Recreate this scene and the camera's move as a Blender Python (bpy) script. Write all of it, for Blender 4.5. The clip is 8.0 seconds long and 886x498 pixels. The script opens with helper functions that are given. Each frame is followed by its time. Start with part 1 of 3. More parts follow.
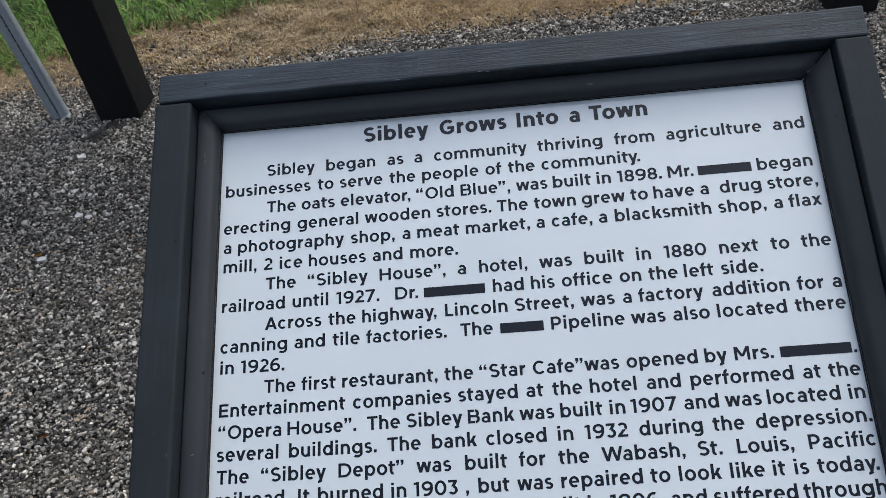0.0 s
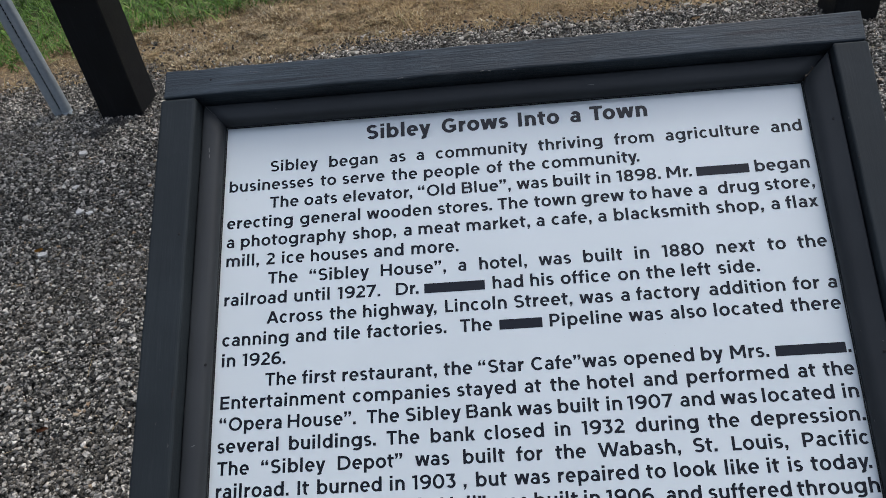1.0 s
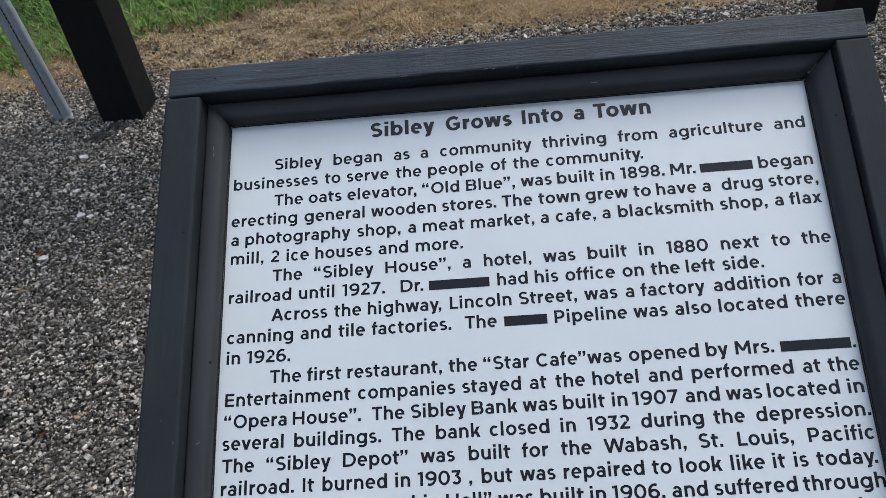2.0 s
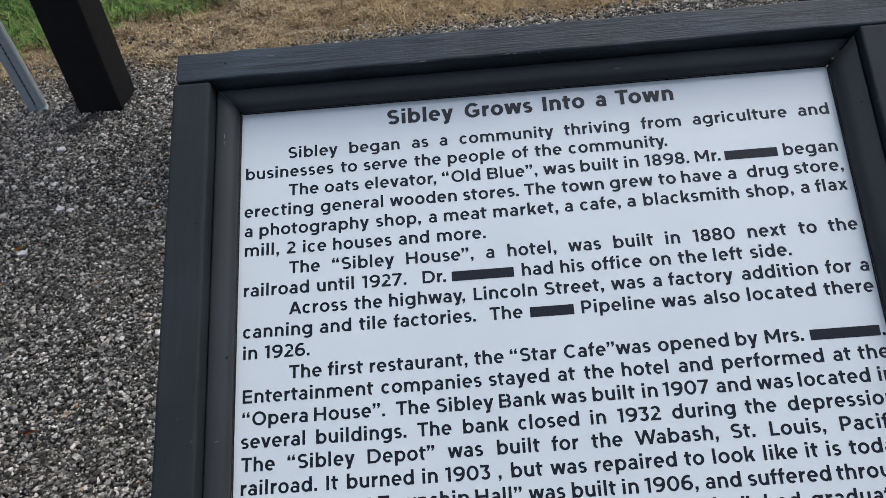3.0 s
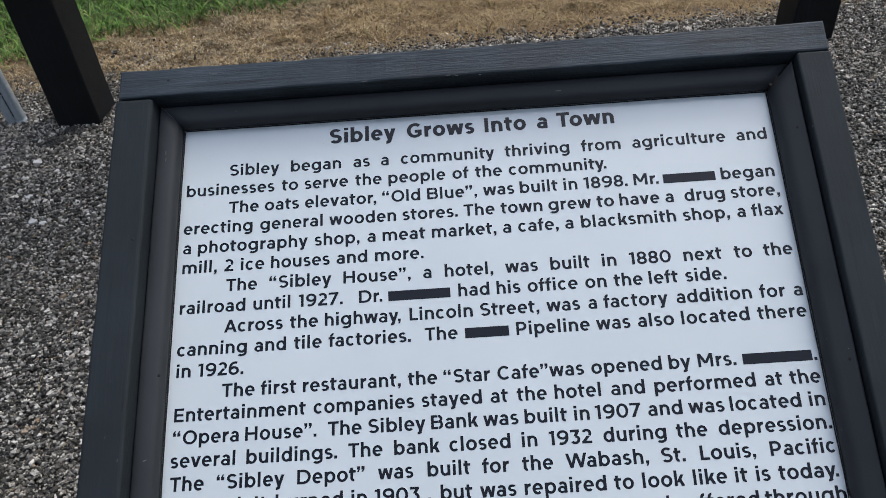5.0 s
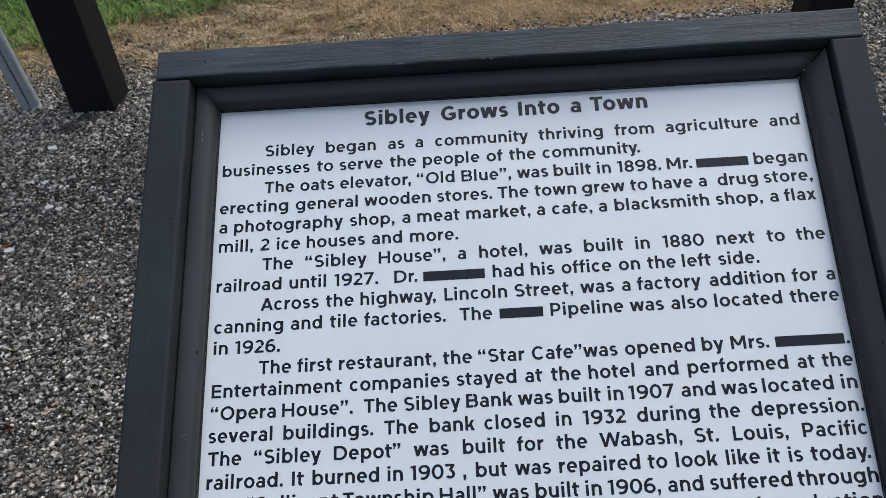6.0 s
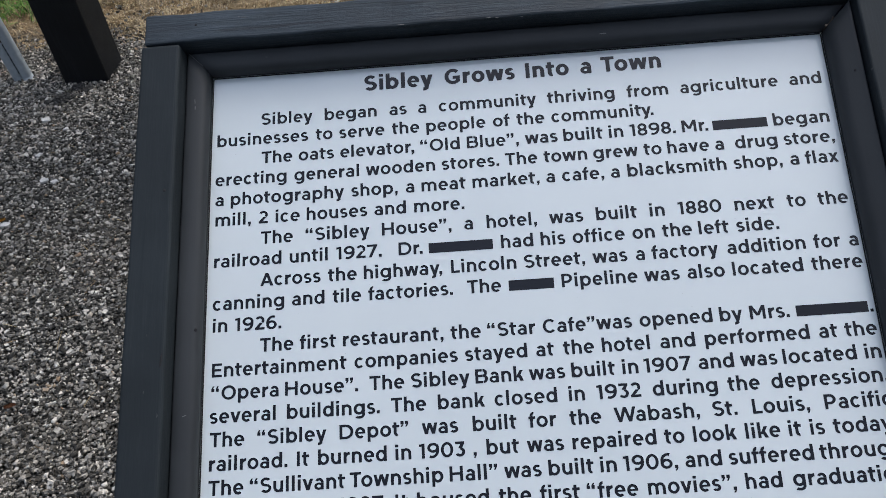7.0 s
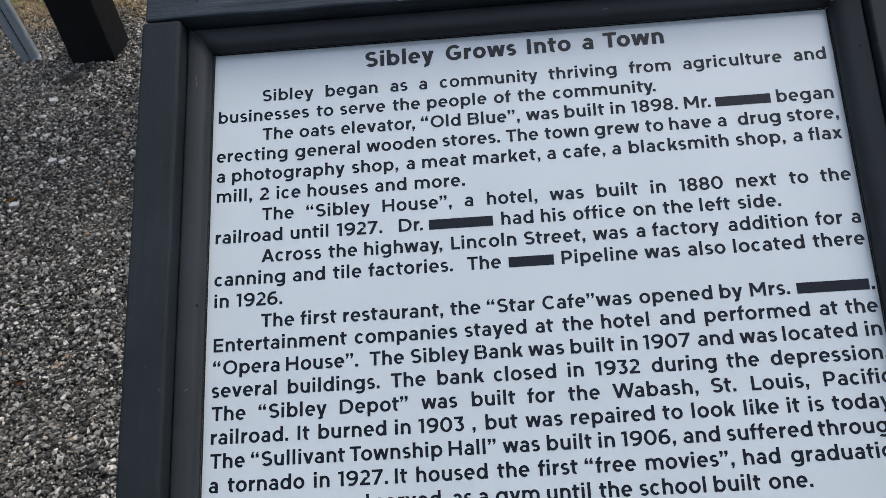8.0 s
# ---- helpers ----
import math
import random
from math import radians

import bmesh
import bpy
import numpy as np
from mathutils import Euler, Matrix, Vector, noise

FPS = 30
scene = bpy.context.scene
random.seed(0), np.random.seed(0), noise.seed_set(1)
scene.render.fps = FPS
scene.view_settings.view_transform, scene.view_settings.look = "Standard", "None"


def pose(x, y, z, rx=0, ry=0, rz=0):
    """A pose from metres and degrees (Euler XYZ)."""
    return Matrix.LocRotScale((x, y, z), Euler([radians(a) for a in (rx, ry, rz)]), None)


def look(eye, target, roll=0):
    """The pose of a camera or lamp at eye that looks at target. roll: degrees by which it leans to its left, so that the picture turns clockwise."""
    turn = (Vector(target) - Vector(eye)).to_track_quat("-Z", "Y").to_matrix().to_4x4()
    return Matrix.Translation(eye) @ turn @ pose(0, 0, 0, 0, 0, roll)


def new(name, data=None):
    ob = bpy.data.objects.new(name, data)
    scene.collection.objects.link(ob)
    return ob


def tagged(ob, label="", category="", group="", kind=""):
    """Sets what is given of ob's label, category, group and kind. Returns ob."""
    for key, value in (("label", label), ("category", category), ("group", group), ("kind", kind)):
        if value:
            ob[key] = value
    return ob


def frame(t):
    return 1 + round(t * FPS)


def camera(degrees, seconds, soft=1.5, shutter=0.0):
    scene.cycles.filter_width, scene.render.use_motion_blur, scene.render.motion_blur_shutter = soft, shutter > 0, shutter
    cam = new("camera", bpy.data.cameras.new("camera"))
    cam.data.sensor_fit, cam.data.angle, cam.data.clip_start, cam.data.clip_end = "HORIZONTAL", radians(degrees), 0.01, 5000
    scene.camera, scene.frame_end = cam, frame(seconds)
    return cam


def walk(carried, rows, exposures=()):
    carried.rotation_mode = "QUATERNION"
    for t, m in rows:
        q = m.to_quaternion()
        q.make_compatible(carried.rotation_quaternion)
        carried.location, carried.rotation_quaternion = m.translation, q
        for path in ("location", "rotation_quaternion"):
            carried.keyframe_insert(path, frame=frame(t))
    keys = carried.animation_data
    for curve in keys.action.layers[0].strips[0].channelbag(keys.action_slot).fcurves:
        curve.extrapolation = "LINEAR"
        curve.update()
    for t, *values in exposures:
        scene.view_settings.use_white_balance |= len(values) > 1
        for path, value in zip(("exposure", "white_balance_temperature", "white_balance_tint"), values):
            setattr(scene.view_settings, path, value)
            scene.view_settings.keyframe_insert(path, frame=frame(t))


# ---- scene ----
cam = camera(60.92, 8.0, soft=0.6)
PATH = [
    (0.0, pose(-0.0038, -0.6908, 1.1927, 49.668, 6.657, 1.044)),
    (0.5, pose(-0.0163, -0.6960, 1.1939, 49.781, 5.938, 0.812)),
    (1.0, pose(-0.0054, -0.7009, 1.1942, 49.885, 6.052, 1.431)),
    (1.2, pose(-0.0041, -0.7022, 1.1952, 49.898, 6.112, 1.469)),
    (2.3, pose(-0.0233, -0.7081, 1.1872, 50.393, 6.071, 0.953)),
    (2.5, pose(-0.0466, -0.6993, 1.1890, 49.512, 5.675, 0.334)),
    (3.0, pose(-0.0616, -0.6956, 1.1788, 49.655, 5.014, -0.563)),
    (3.5, pose(0.0056, -0.7094, 1.1834, 49.850, 5.772, 0.192)),
    (4.0, pose(0.0277, -0.7119, 1.1818, 50.245, 6.028, 0.528)),
    (4.5, pose(0.0086, -0.6960, 1.1795, 50.720, 5.104, -0.102)),
    (4.7, pose(0.0011, -0.6904, 1.1774, 50.915, 4.575, -0.430)),
    (5.8, pose(-0.0306, -0.7079, 1.1765, 50.641, 3.683, -0.086)),
    (6.0, pose(-0.0389, -0.7067, 1.1737, 50.493, 3.842, 0.022)),
    (6.5, pose(-0.0524, -0.7060, 1.1770, 49.701, 4.196, -0.244)),
    (7.0, pose(-0.0450, -0.6820, 1.1580, 47.931, 4.499, -0.480)),
    (7.5, pose(-0.0429, -0.6799, 1.1500, 46.825, 4.720, -0.218)),
    (8.0, pose(-0.0369, -0.6865, 1.1538, 46.665, 4.881, 0.130)),
]
walk(cam, PATH, [(0.0, 0.56), (1.0, 0.49), (2.5, 0.57), (4.5, 0.57), (6.5, 0.58), (8.0, 0.47)])

# ---- light: a bright overcast day, the sun behind thin cloud beyond the sign ----
SUN_EL, SUN_AZ = 53.0, 45.0
world = bpy.data.worlds.new("sky")
scene.world = world
world.use_nodes = True
wn, wl = world.node_tree.nodes, world.node_tree.links
sky = wn.new("ShaderNodeTexSky")
sky.sky_type, sky.sun_disc = "NISHITA", False
sky.sun_elevation, sky.sun_rotation = radians(SUN_EL), radians(SUN_AZ)
sky.air_density, sky.dust_density = 1.0, 3.0
pale = wn.new("ShaderNodeHueSaturation")
pale.inputs["Saturation"].default_value = 0.62
wl.new(sky.outputs[0], pale.inputs["Color"])
# an overcast dome is brightest overhead and dims towards the horizon
way = wn.new("ShaderNodeTexCoord")
height = wn.new("ShaderNodeSeparateXYZ")
wl.new(way.outputs["Generated"], height.inputs[0])
above = wn.new("ShaderNodeClamp")
wl.new(height.outputs[2], above.inputs[0])
steep = wn.new("ShaderNodeMath")
steep.operation, steep.inputs[1].default_value = "POWER", 2.4
wl.new(above.outputs[0], steep.inputs[0])
dome = wn.new("ShaderNodeMath")
dome.operation, dome.inputs[1].default_value, dome.inputs[2].default_value = "MULTIPLY_ADD", 1.62, 0.25
wl.new(steep.outputs[0], dome.inputs[0])
cloud = wn.new("ShaderNodeVectorMath")
cloud.operation = "SCALE"
wl.new(pale.outputs[0], cloud.inputs[0])
wl.new(dome.outputs[0], cloud.inputs["Scale"])
wl.new(cloud.outputs[0], wn["Background"].inputs["Color"])
wn["Background"].inputs["Strength"].default_value = 0.15
lamp = bpy.data.lights.new("sun", "SUN")
lamp.energy, lamp.angle, lamp.color = 0.5, radians(22), (1.0, 0.98, 0.95)
sun_lamp = new("sun", lamp)
sun_way = Vector((math.sin(radians(SUN_AZ)) * math.cos(radians(SUN_EL)), math.cos(radians(SUN_AZ)) * math.cos(radians(SUN_EL)), math.sin(radians(SUN_EL))))
sun_lamp.matrix_basis = look(tuple(sun_way * 20), (0, 0, 0))


# ---- materials ----
class Mat:
    """A node material with short ways to add noise, ramps and bump."""

    def __init__(self, name, rough=0.5, spec=0.5, metal=0.0):
        self.m = bpy.data.materials.new(name)
        self.m.use_nodes = True
        self.n, self.l = self.m.node_tree.nodes, self.m.node_tree.links
        self.b = self.n["Principled BSDF"]
        self.b.inputs["Roughness"].default_value = rough
        self.b.inputs["Specular IOR Level"].default_value = spec
        self.b.inputs["Metallic"].default_value = metal
        self.tc = self.n.new("ShaderNodeTexCoord")

    def coords(self, scale=(1, 1, 1), kind="Object"):
        mp = self.n.new("ShaderNodeMapping")
        mp.inputs["Scale"].default_value = scale
        self.l.new(self.tc.outputs[kind], mp.inputs["Vector"])
        return mp.outputs[0]

    def noise(self, scale, detail=4, rough=0.55, stretch=(1, 1, 1)):
        t = self.n.new("ShaderNodeTexNoise")
        t.inputs["Scale"].default_value, t.inputs["Detail"].default_value, t.inputs["Roughness"].default_value = scale, detail, rough
        self.l.new(self.coords(stretch), t.inputs["Vector"])
        return t.outputs["Fac"]

    def ramp(self, fac, stops, constant=False):
        r = self.n.new("ShaderNodeValToRGB")
        if constant:
            r.color_ramp.interpolation = "CONSTANT"
        e = r.color_ramp.elements
        while len(e) < len(stops):
            e.new(0.5)
        for k, (p, c) in zip(e, stops):
            k.position, k.color = p, (*c, 1) if len(c) == 3 else c
        self.l.new(fac, r.inputs[0])
        return r.outputs[0]

    def mix(self, fac, a, b, mode="MIX"):
        x = self.n.new("ShaderNodeMix")
        x.data_type, x.blend_type = "RGBA", mode
        for sock, v in ((x.inputs[0], fac), (x.inputs[6], a), (x.inputs[7], b)):
            if isinstance(v, bpy.types.NodeSocket):
                self.l.new(v, sock)
            elif isinstance(v, tuple):
                sock.default_value = (*v, 1)
            else:
                sock.default_value = v
        return x.outputs[2]

    def value(self, fac, lo, hi, a=0.0, b=1.0):
        r = self.n.new("ShaderNodeMapRange")
        for i, v in enumerate((a, b, lo, hi)):
            r.inputs[i + 1].default_value = v
        self.l.new(fac, r.inputs[0])
        return r.outputs[0]

    def bump(self, fac, strength, distance):
        bp = self.n.new("ShaderNodeBump")
        bp.inputs["Strength"].default_value, bp.inputs["Distance"].default_value = strength, distance
        self.l.new(fac, bp.inputs["Height"])
        self.l.new(bp.outputs[0], self.b.inputs["Normal"])

    def to(self, name, out):
        self.l.new(out, self.b.inputs[name])

    def island(self):
        g = self.n.new("ShaderNodeNewGeometry")
        return g.outputs["Random Per Island"]


def painted_wood(name, colour, grain, rough, spec=0.35):
    """Charcoal paint over planed wood: grain along local x, small chips and dust."""
    m = Mat(name, rough, spec)
    streak = m.noise(1.0, 6, 0.66, (9, 130, 130))
    fine = m.noise(1.0, 4, 0.7, (38, 520, 520))
    broad = m.noise(9, 4)
    chips = m.noise(170, 2, 0.5, (0.5, 1, 1))
    base = m.mix(m.value(broad, 0, 1, 0.3, 0.7), tuple(c * 0.8 for c in colour), tuple(c * 1.22 for c in colour))
    raised = m.mix(m.value(broad, 0.0, 1.0, 0.4, 0.62), (0.0, 0.0, 0.0), m.mix(0.5, m.ramp(streak, [(0.52, (0, 0, 0)), (0.66, (1, 1, 1))]), m.ramp(fine, [(0.5, (0, 0, 0)), (0.7, (1, 1, 1))])))
    worn = m.mix(raised, base, tuple(c * (1 + 1.8 * grain) + 0.012 * grain for c in colour))
    split = m.noise(1.0, 3, 0.55, (7.5, 110, 110))
    worn = m.mix(m.value(split, grain, 0.0, 0.3, 0.42), worn, tuple(c * 0.35 for c in colour))
    m.to("Base Color", m.mix(m.value(chips, 0, 0.5, 0.775, 0.8), worn, (0.13, 0.13, 0.13)))
    m.to("Roughness", m.value(broad, rough - 0.08, rough + 0.1, 0.3, 0.7))
    m.bump(m.mix(0.5, streak, fine), grain, 0.0022)
    return m.m


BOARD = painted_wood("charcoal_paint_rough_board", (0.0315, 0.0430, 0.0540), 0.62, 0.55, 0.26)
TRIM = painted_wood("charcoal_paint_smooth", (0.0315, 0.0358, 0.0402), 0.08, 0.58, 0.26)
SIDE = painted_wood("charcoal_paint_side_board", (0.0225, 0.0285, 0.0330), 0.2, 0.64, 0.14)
POST = painted_wood("black_paint_post", (0.0088, 0.0098, 0.0112), 0.3, 0.62, 0.2)

_m = Mat("white_sign_face", 0.2, 0.85)
_n = _m.noise(7, 3)
_s = _m.noise(420, 1)
_c = _m.mix(_m.value(_n, 0, 1, 0.35, 0.65), (0.620, 0.682, 0.706), (0.655, 0.716, 0.738))
_m.to("Base Color", _m.mix(_m.value(_s, 0, 0.6, 0.80, 0.83), _c, (0.25, 0.25, 0.25)))
_m.to("Roughness", _m.value(_n, 0.045, 0.085, 0.35, 0.65))
FACE = _m.m

_m = Mat("dark_print", 0.05, 0.33)
_n = _m.noise(30, 2)
_m.to("Base Color", _m.mix(_n, (0.004, 0.006, 0.011), (0.007, 0.009, 0.015)))
INK = _m.m

_m = Mat("galvanised_steel", 0.55, 0.35)
_n = _m.noise(60, 4)
_m.to("Base Color", _m.mix(_m.value(_n, 0, 1, 0.3, 0.7), (0.30, 0.35, 0.385), (0.385, 0.44, 0.475)))
_m.to("Roughness", _m.value(_n, 0.35, 0.6))
_m.bump(_m.noise(300, 2), 0.1, 0.0005)
STEEL = _m.m

# dark nail colour, shared by the painted shade strip round the panel
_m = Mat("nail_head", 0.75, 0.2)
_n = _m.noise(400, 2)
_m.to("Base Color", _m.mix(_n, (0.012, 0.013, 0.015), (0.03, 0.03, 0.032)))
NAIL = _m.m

_m = Mat("paint_nick", 0.6)
_n = _m.noise(600, 2)
_m.to("Base Color", _m.mix(_n, (0.08, 0.083, 0.088), (0.17, 0.17, 0.17)))
NICK = _m.m

_m = Mat("bare_wood", 0.8)
_n = _m.noise(500, 3)
_m.to("Base Color", _m.mix(_n, (0.06, 0.045, 0.035), (0.19, 0.15, 0.115)))
BARE = _m.m


# ---- building helpers ----
def finish(bm, smooth=False):
    me = bpy.data.meshes.new("mesh")
    bmesh.ops.recalc_face_normals(bm, faces=bm.faces)
    bm.to_mesh(me)
    bm.free()
    if smooth:
        me.shade_smooth()
    return me


def part(name, bm, material, parent, label="", m=None, smooth=False):
    me = bm if isinstance(bm, bpy.types.Mesh) else finish(bm, smooth)
    me.materials.append(material)
    ob = new(name, me)
    ob.parent = parent
    if m is not None:
        ob.matrix_basis = m
    return tagged(ob, label)


def bar(x0, x1, y0, y1, z0, z1, bevel=0.003, cuts=0, rough=0.0, seed=0, segments=2):
    """A plank along x with eased edges; cuts and rough give it slightly wavering edges."""
    bm = bmesh.new()
    bmesh.ops.create_cube(bm, size=1)
    for v in bm.verts:
        v.co = Vector(((x0 + x1) / 2 + v.co.x * (x1 - x0), (y0 + y1) / 2 + v.co.y * (y1 - y0), (z0 + z1) / 2 + v.co.z * (z1 - z0)))
    if bevel:
        bmesh.ops.bevel(bm, geom=list(bm.edges), offset=bevel, segments=segments, affect="EDGES", profile=0.5)
    if cuts:
        for i in range(1, cuts):
            x = x0 + (x1 - x0) * i / cuts
            bmesh.ops.bisect_plane(bm, geom=list(bm.verts) + list(bm.edges) + list(bm.faces), plane_co=(x, 0, 0), plane_no=(1, 0, 0))
        for v in bm.verts:
            p = v.co
            n = noise.noise_vector(Vector((p.x * 28 + seed, p.y * 40, p.z * 40)))
            v.co = p + Vector((n.x * 0.3, n.y, n.z)) * rough
    return bm


# ---- the reading sign: a sloped white board in a charcoal wooden frame ----
W, H = 0.600, 0.760
SLOPE, TOP = 32.69, 0.7958
BASE = Matrix.Translation((0, -0.32, 0))
sign = tagged(new("information_sign"), "sloped white history sign in a charcoal painted wooden frame", "sign")
sign.matrix_basis = BASE
# local: x along the top edge, y up the slope, z out of the board
LOCAL = BASE.inverted() @ Matrix.Translation((0, 0, TOP)) @ Matrix.Rotation(radians(SLOPE), 4, "X")

panel = part("sign_panel", bar(-W / 2 - 0.012, W / 2 + 0.012, -H - 0.012, 0.012, -0.008, 0.0, 0), FACE, sign, "glossy white panel with dark lettering", LOCAL)

IN, OUT, RISE, DEEP = 0.0225, 0.0545, 0.0345, -0.05
part("top_board", bar(-0.3575, 0.3545, IN, OUT, DEEP, RISE, 0.0020, 70, 0.0012, 3), BOARD, sign, "rough-grained charcoal board", LOCAL)
part("bottom_board", bar(-0.3575, 0.3545, -H - OUT, -H - IN, DEEP, RISE, 0.0022, 40, 0.0006, 9), BOARD, sign, "", LOCAL)
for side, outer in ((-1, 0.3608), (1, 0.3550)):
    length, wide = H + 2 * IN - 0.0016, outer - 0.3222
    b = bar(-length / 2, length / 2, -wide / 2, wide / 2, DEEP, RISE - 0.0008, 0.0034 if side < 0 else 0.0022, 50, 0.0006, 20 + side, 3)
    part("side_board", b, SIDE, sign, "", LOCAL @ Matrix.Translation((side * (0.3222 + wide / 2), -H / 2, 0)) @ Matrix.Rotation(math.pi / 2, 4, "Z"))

# rounded inner moulding, mitred at the corners
PROFILE = [(0.0, 0.0016), (0.0002, 0.0075), (0.0011, 0.0116), (0.0033, 0.0143), (0.0067, 0.0158), (0.0133, 0.0166), (0.0188, 0.0166), (0.0206, 0.0160), (0.0212, 0.0146), (0.0212, -0.006), (0.003, -0.006), (0.003, 0.0016)]
# the piece along one side sits prouder than the rest, tipped up at its outer edge
PROUD = [(0.0, 0.0016), (0.0003, 0.0075), (0.0014, 0.0112), (0.0036, 0.0150), (0.0075, 0.0180), (0.0130, 0.0213), (0.0178, 0.0240), (0.0196, 0.0248), (0.0203, 0.0240), (0.0200, -0.006), (0.003, -0.006), (0.003, 0.0016)]


def moulding(half, profile=PROFILE):
    """Runs along x, its inner edge at y = 0; the ends are cut at 45 degrees."""
    bm = bmesh.new()
    rings = []
    steps = 40
    for i in range(steps + 1):
        f = i / steps * 2 - 1
        ring = []
        for k, (o, z) in enumerate(profile):
            x = f * (half + o)
            w = noise.noise(Vector((x * 20, half * 7, 3.0))) * 0.0004 if 0 < k < 8 else 0
            ring.append(bm.verts.new((x, o + w * 0.6, z + w)))
        rings.append(ring)
    n = len(profile)
    for a, b in zip(rings, rings[1:]):
        for k in range(n):
            bm.faces.new((a[k], a[(k + 1) % n], b[(k + 1) % n], b[k]))
    bm.faces.new(rings[0])
    bm.faces.new(rings[-1])
    return bm


GAP = 0.0004
part("moulding", moulding(W / 2 - GAP), TRIM, sign, "", LOCAL @ Matrix.Translation((0, -0.0011, 0)), True)
part("moulding", moulding(W / 2 - GAP), TRIM, sign, "", LOCAL @ Matrix.Translation((0, -H, 0)) @ Matrix.Rotation(math.pi, 4, "Z"), True)
part("moulding", moulding(H / 2 - GAP), TRIM, sign, "", LOCAL @ Matrix.Translation((-W / 2, -H / 2, 0)) @ Matrix.Rotation(math.pi / 2, 4, "Z"), True)
part("moulding", moulding(H / 2 - 0.0021, PROUD), TRIM, sign, "", LOCAL @ Matrix.Translation((W / 2, -H / 2, 0)) @ Matrix.Rotation(-math.pi / 2, 4, "Z"), True)

# dark strip painted for the shade in the gap between moulding and panel
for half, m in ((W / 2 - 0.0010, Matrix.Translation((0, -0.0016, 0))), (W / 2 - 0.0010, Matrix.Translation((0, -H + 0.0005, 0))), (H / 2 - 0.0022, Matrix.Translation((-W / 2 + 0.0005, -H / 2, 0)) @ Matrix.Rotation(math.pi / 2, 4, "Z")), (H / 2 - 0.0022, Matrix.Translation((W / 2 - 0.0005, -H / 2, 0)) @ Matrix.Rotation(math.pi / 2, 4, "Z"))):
    part("gap_shade", bar(-half, half, -0.0005, 0.0005, 0.0002, 0.0011, 0.0002, 60, 0.0002, half * 50, 1), NAIL, sign, "dark strip painted as the shade of the moulding gap", LOCAL @ m)

# backing sheet and two short legs under the board
part("backing", bar(-0.322, 0.322, -H - 0.02, 0.02, -0.03, -0.012, 0.001), TRIM, sign, "", LOCAL)
for side in (-1, 1):
    bm = bmesh.new()
    bmesh.ops.create_cube(bm, size=1)
    y_mid = -0.31
    for v in bm.verts:
        y = y_mid + v.co.y * 0.089
        top = TOP + y * math.tan(radians(SLOPE)) - 0.032 / math.cos(radians(SLOPE))
        v.co = Vector((side * 0.22 + v.co.x * 0.089, y, top if v.co.z > 0 else -0.05))
    bmesh.ops.bevel(bm, geom=list(bm.edges), offset=0.003, segments=2, affect="EDGES")
    part("leg", bm, POST, sign, "", BASE.inverted())


# nail heads and paint nicks
def blob(radius, flat, stretch=1.0):
    bm = bmesh.new()
    bmesh.ops.create_uvsphere(bm, u_segments=10, v_segments=6, radius=radius)
    for v in bm.verts:
        v.co = Vector((v.co.x * stretch, v.co.y * (1 + 0.25 * noise.noise(v.co * 900)), v.co.z * flat))
    return bm


for x, y, z in ((0.3136, -0.0535, 0.0217), (0.3240, -0.1000, 0.0335), (-0.3065, 0.0400, 0.0345), (-0.3300, -0.1299, 0.0337), (0.3150, -0.2791, 0.0225), (-0.3031, -0.2584, 0.0148)):
    part("nail_head", blob(0.0015, 0.35), NAIL, sign, "painted-over nail head", LOCAL @ Matrix.Translation((x, y, z)))
for x, y, z, turn, long in ((0.3030, -0.2586, 0.0135, 30, 1.0), (0.3155, -0.2700, 0.0228, 10, 1.2), (0.3012, -0.3383, 0.0096, 100, 4.0), (-0.3099, -0.3340, 0.0166, 25, 3.5), (-0.3290, -0.1420, 0.0336, 80, 1.5), (-0.3115, -0.0330, 0.0168, 95, 5.0), (-0.3110, -0.0400, 0.0168, 88, 4.0)):
    part("paint_nick", blob(0.00042, 0.3, long * 1.4), NICK, sign, "pale nick in the paint", LOCAL @ Matrix.Translation((x, y, z)) @ Matrix.Rotation(radians(turn), 4, "Z"))


# the open mitres: a pale filled seam, and one with bare wood showing
def seam(first, last, wide):
    bm = bmesh.new()
    rows = []
    for o, z in PROFILE[first:last]:
        rows.append([bm.verts.new((o - wide, o + wide, z + 0.0004)), bm.verts.new((o + wide, o - wide, z + 0.0004))])
    for a, b in zip(rows, rows[1:]):
        bm.faces.new((a[0], a[1], b[1], b[0]))
    bmesh.ops.solidify(bm, geom=list(bm.faces), thickness=0.0003)
    return bm


part("mitre_seam", seam(2, 8, 0.00022), NICK, sign, "pale filled mitre seam", LOCAL @ Matrix.Translation((-W / 2, 0, 0)) @ Matrix.Scale(-1, 4, (1, 0, 0)))
part("mitre_seam", seam(0, 5, 0.0011), BARE, sign, "bare wood showing in the open mitre", LOCAL @ Matrix.Translation((W / 2, 0, 0)))
for x, y, z, turn, long in ((0.3006, 0.0003, 0.0125, 45, 1.6), (0.2335, 0.0241, 0.0336, 5, 2.4)):
    part("bare_spot", blob(0.0011, 0.4, long), BARE, sign, "bare wood where the paint has chipped", LOCAL @ Matrix.Translation((x, y, z)) @ Matrix.Rotation(radians(turn), 4, "Z"))
part("paint_nick", blob(0.0006, 0.3, 6.0), NICK, sign, "pale nick in the paint", LOCAL @ Matrix.Translation((0.0886, 0.0071, 0.0165)))
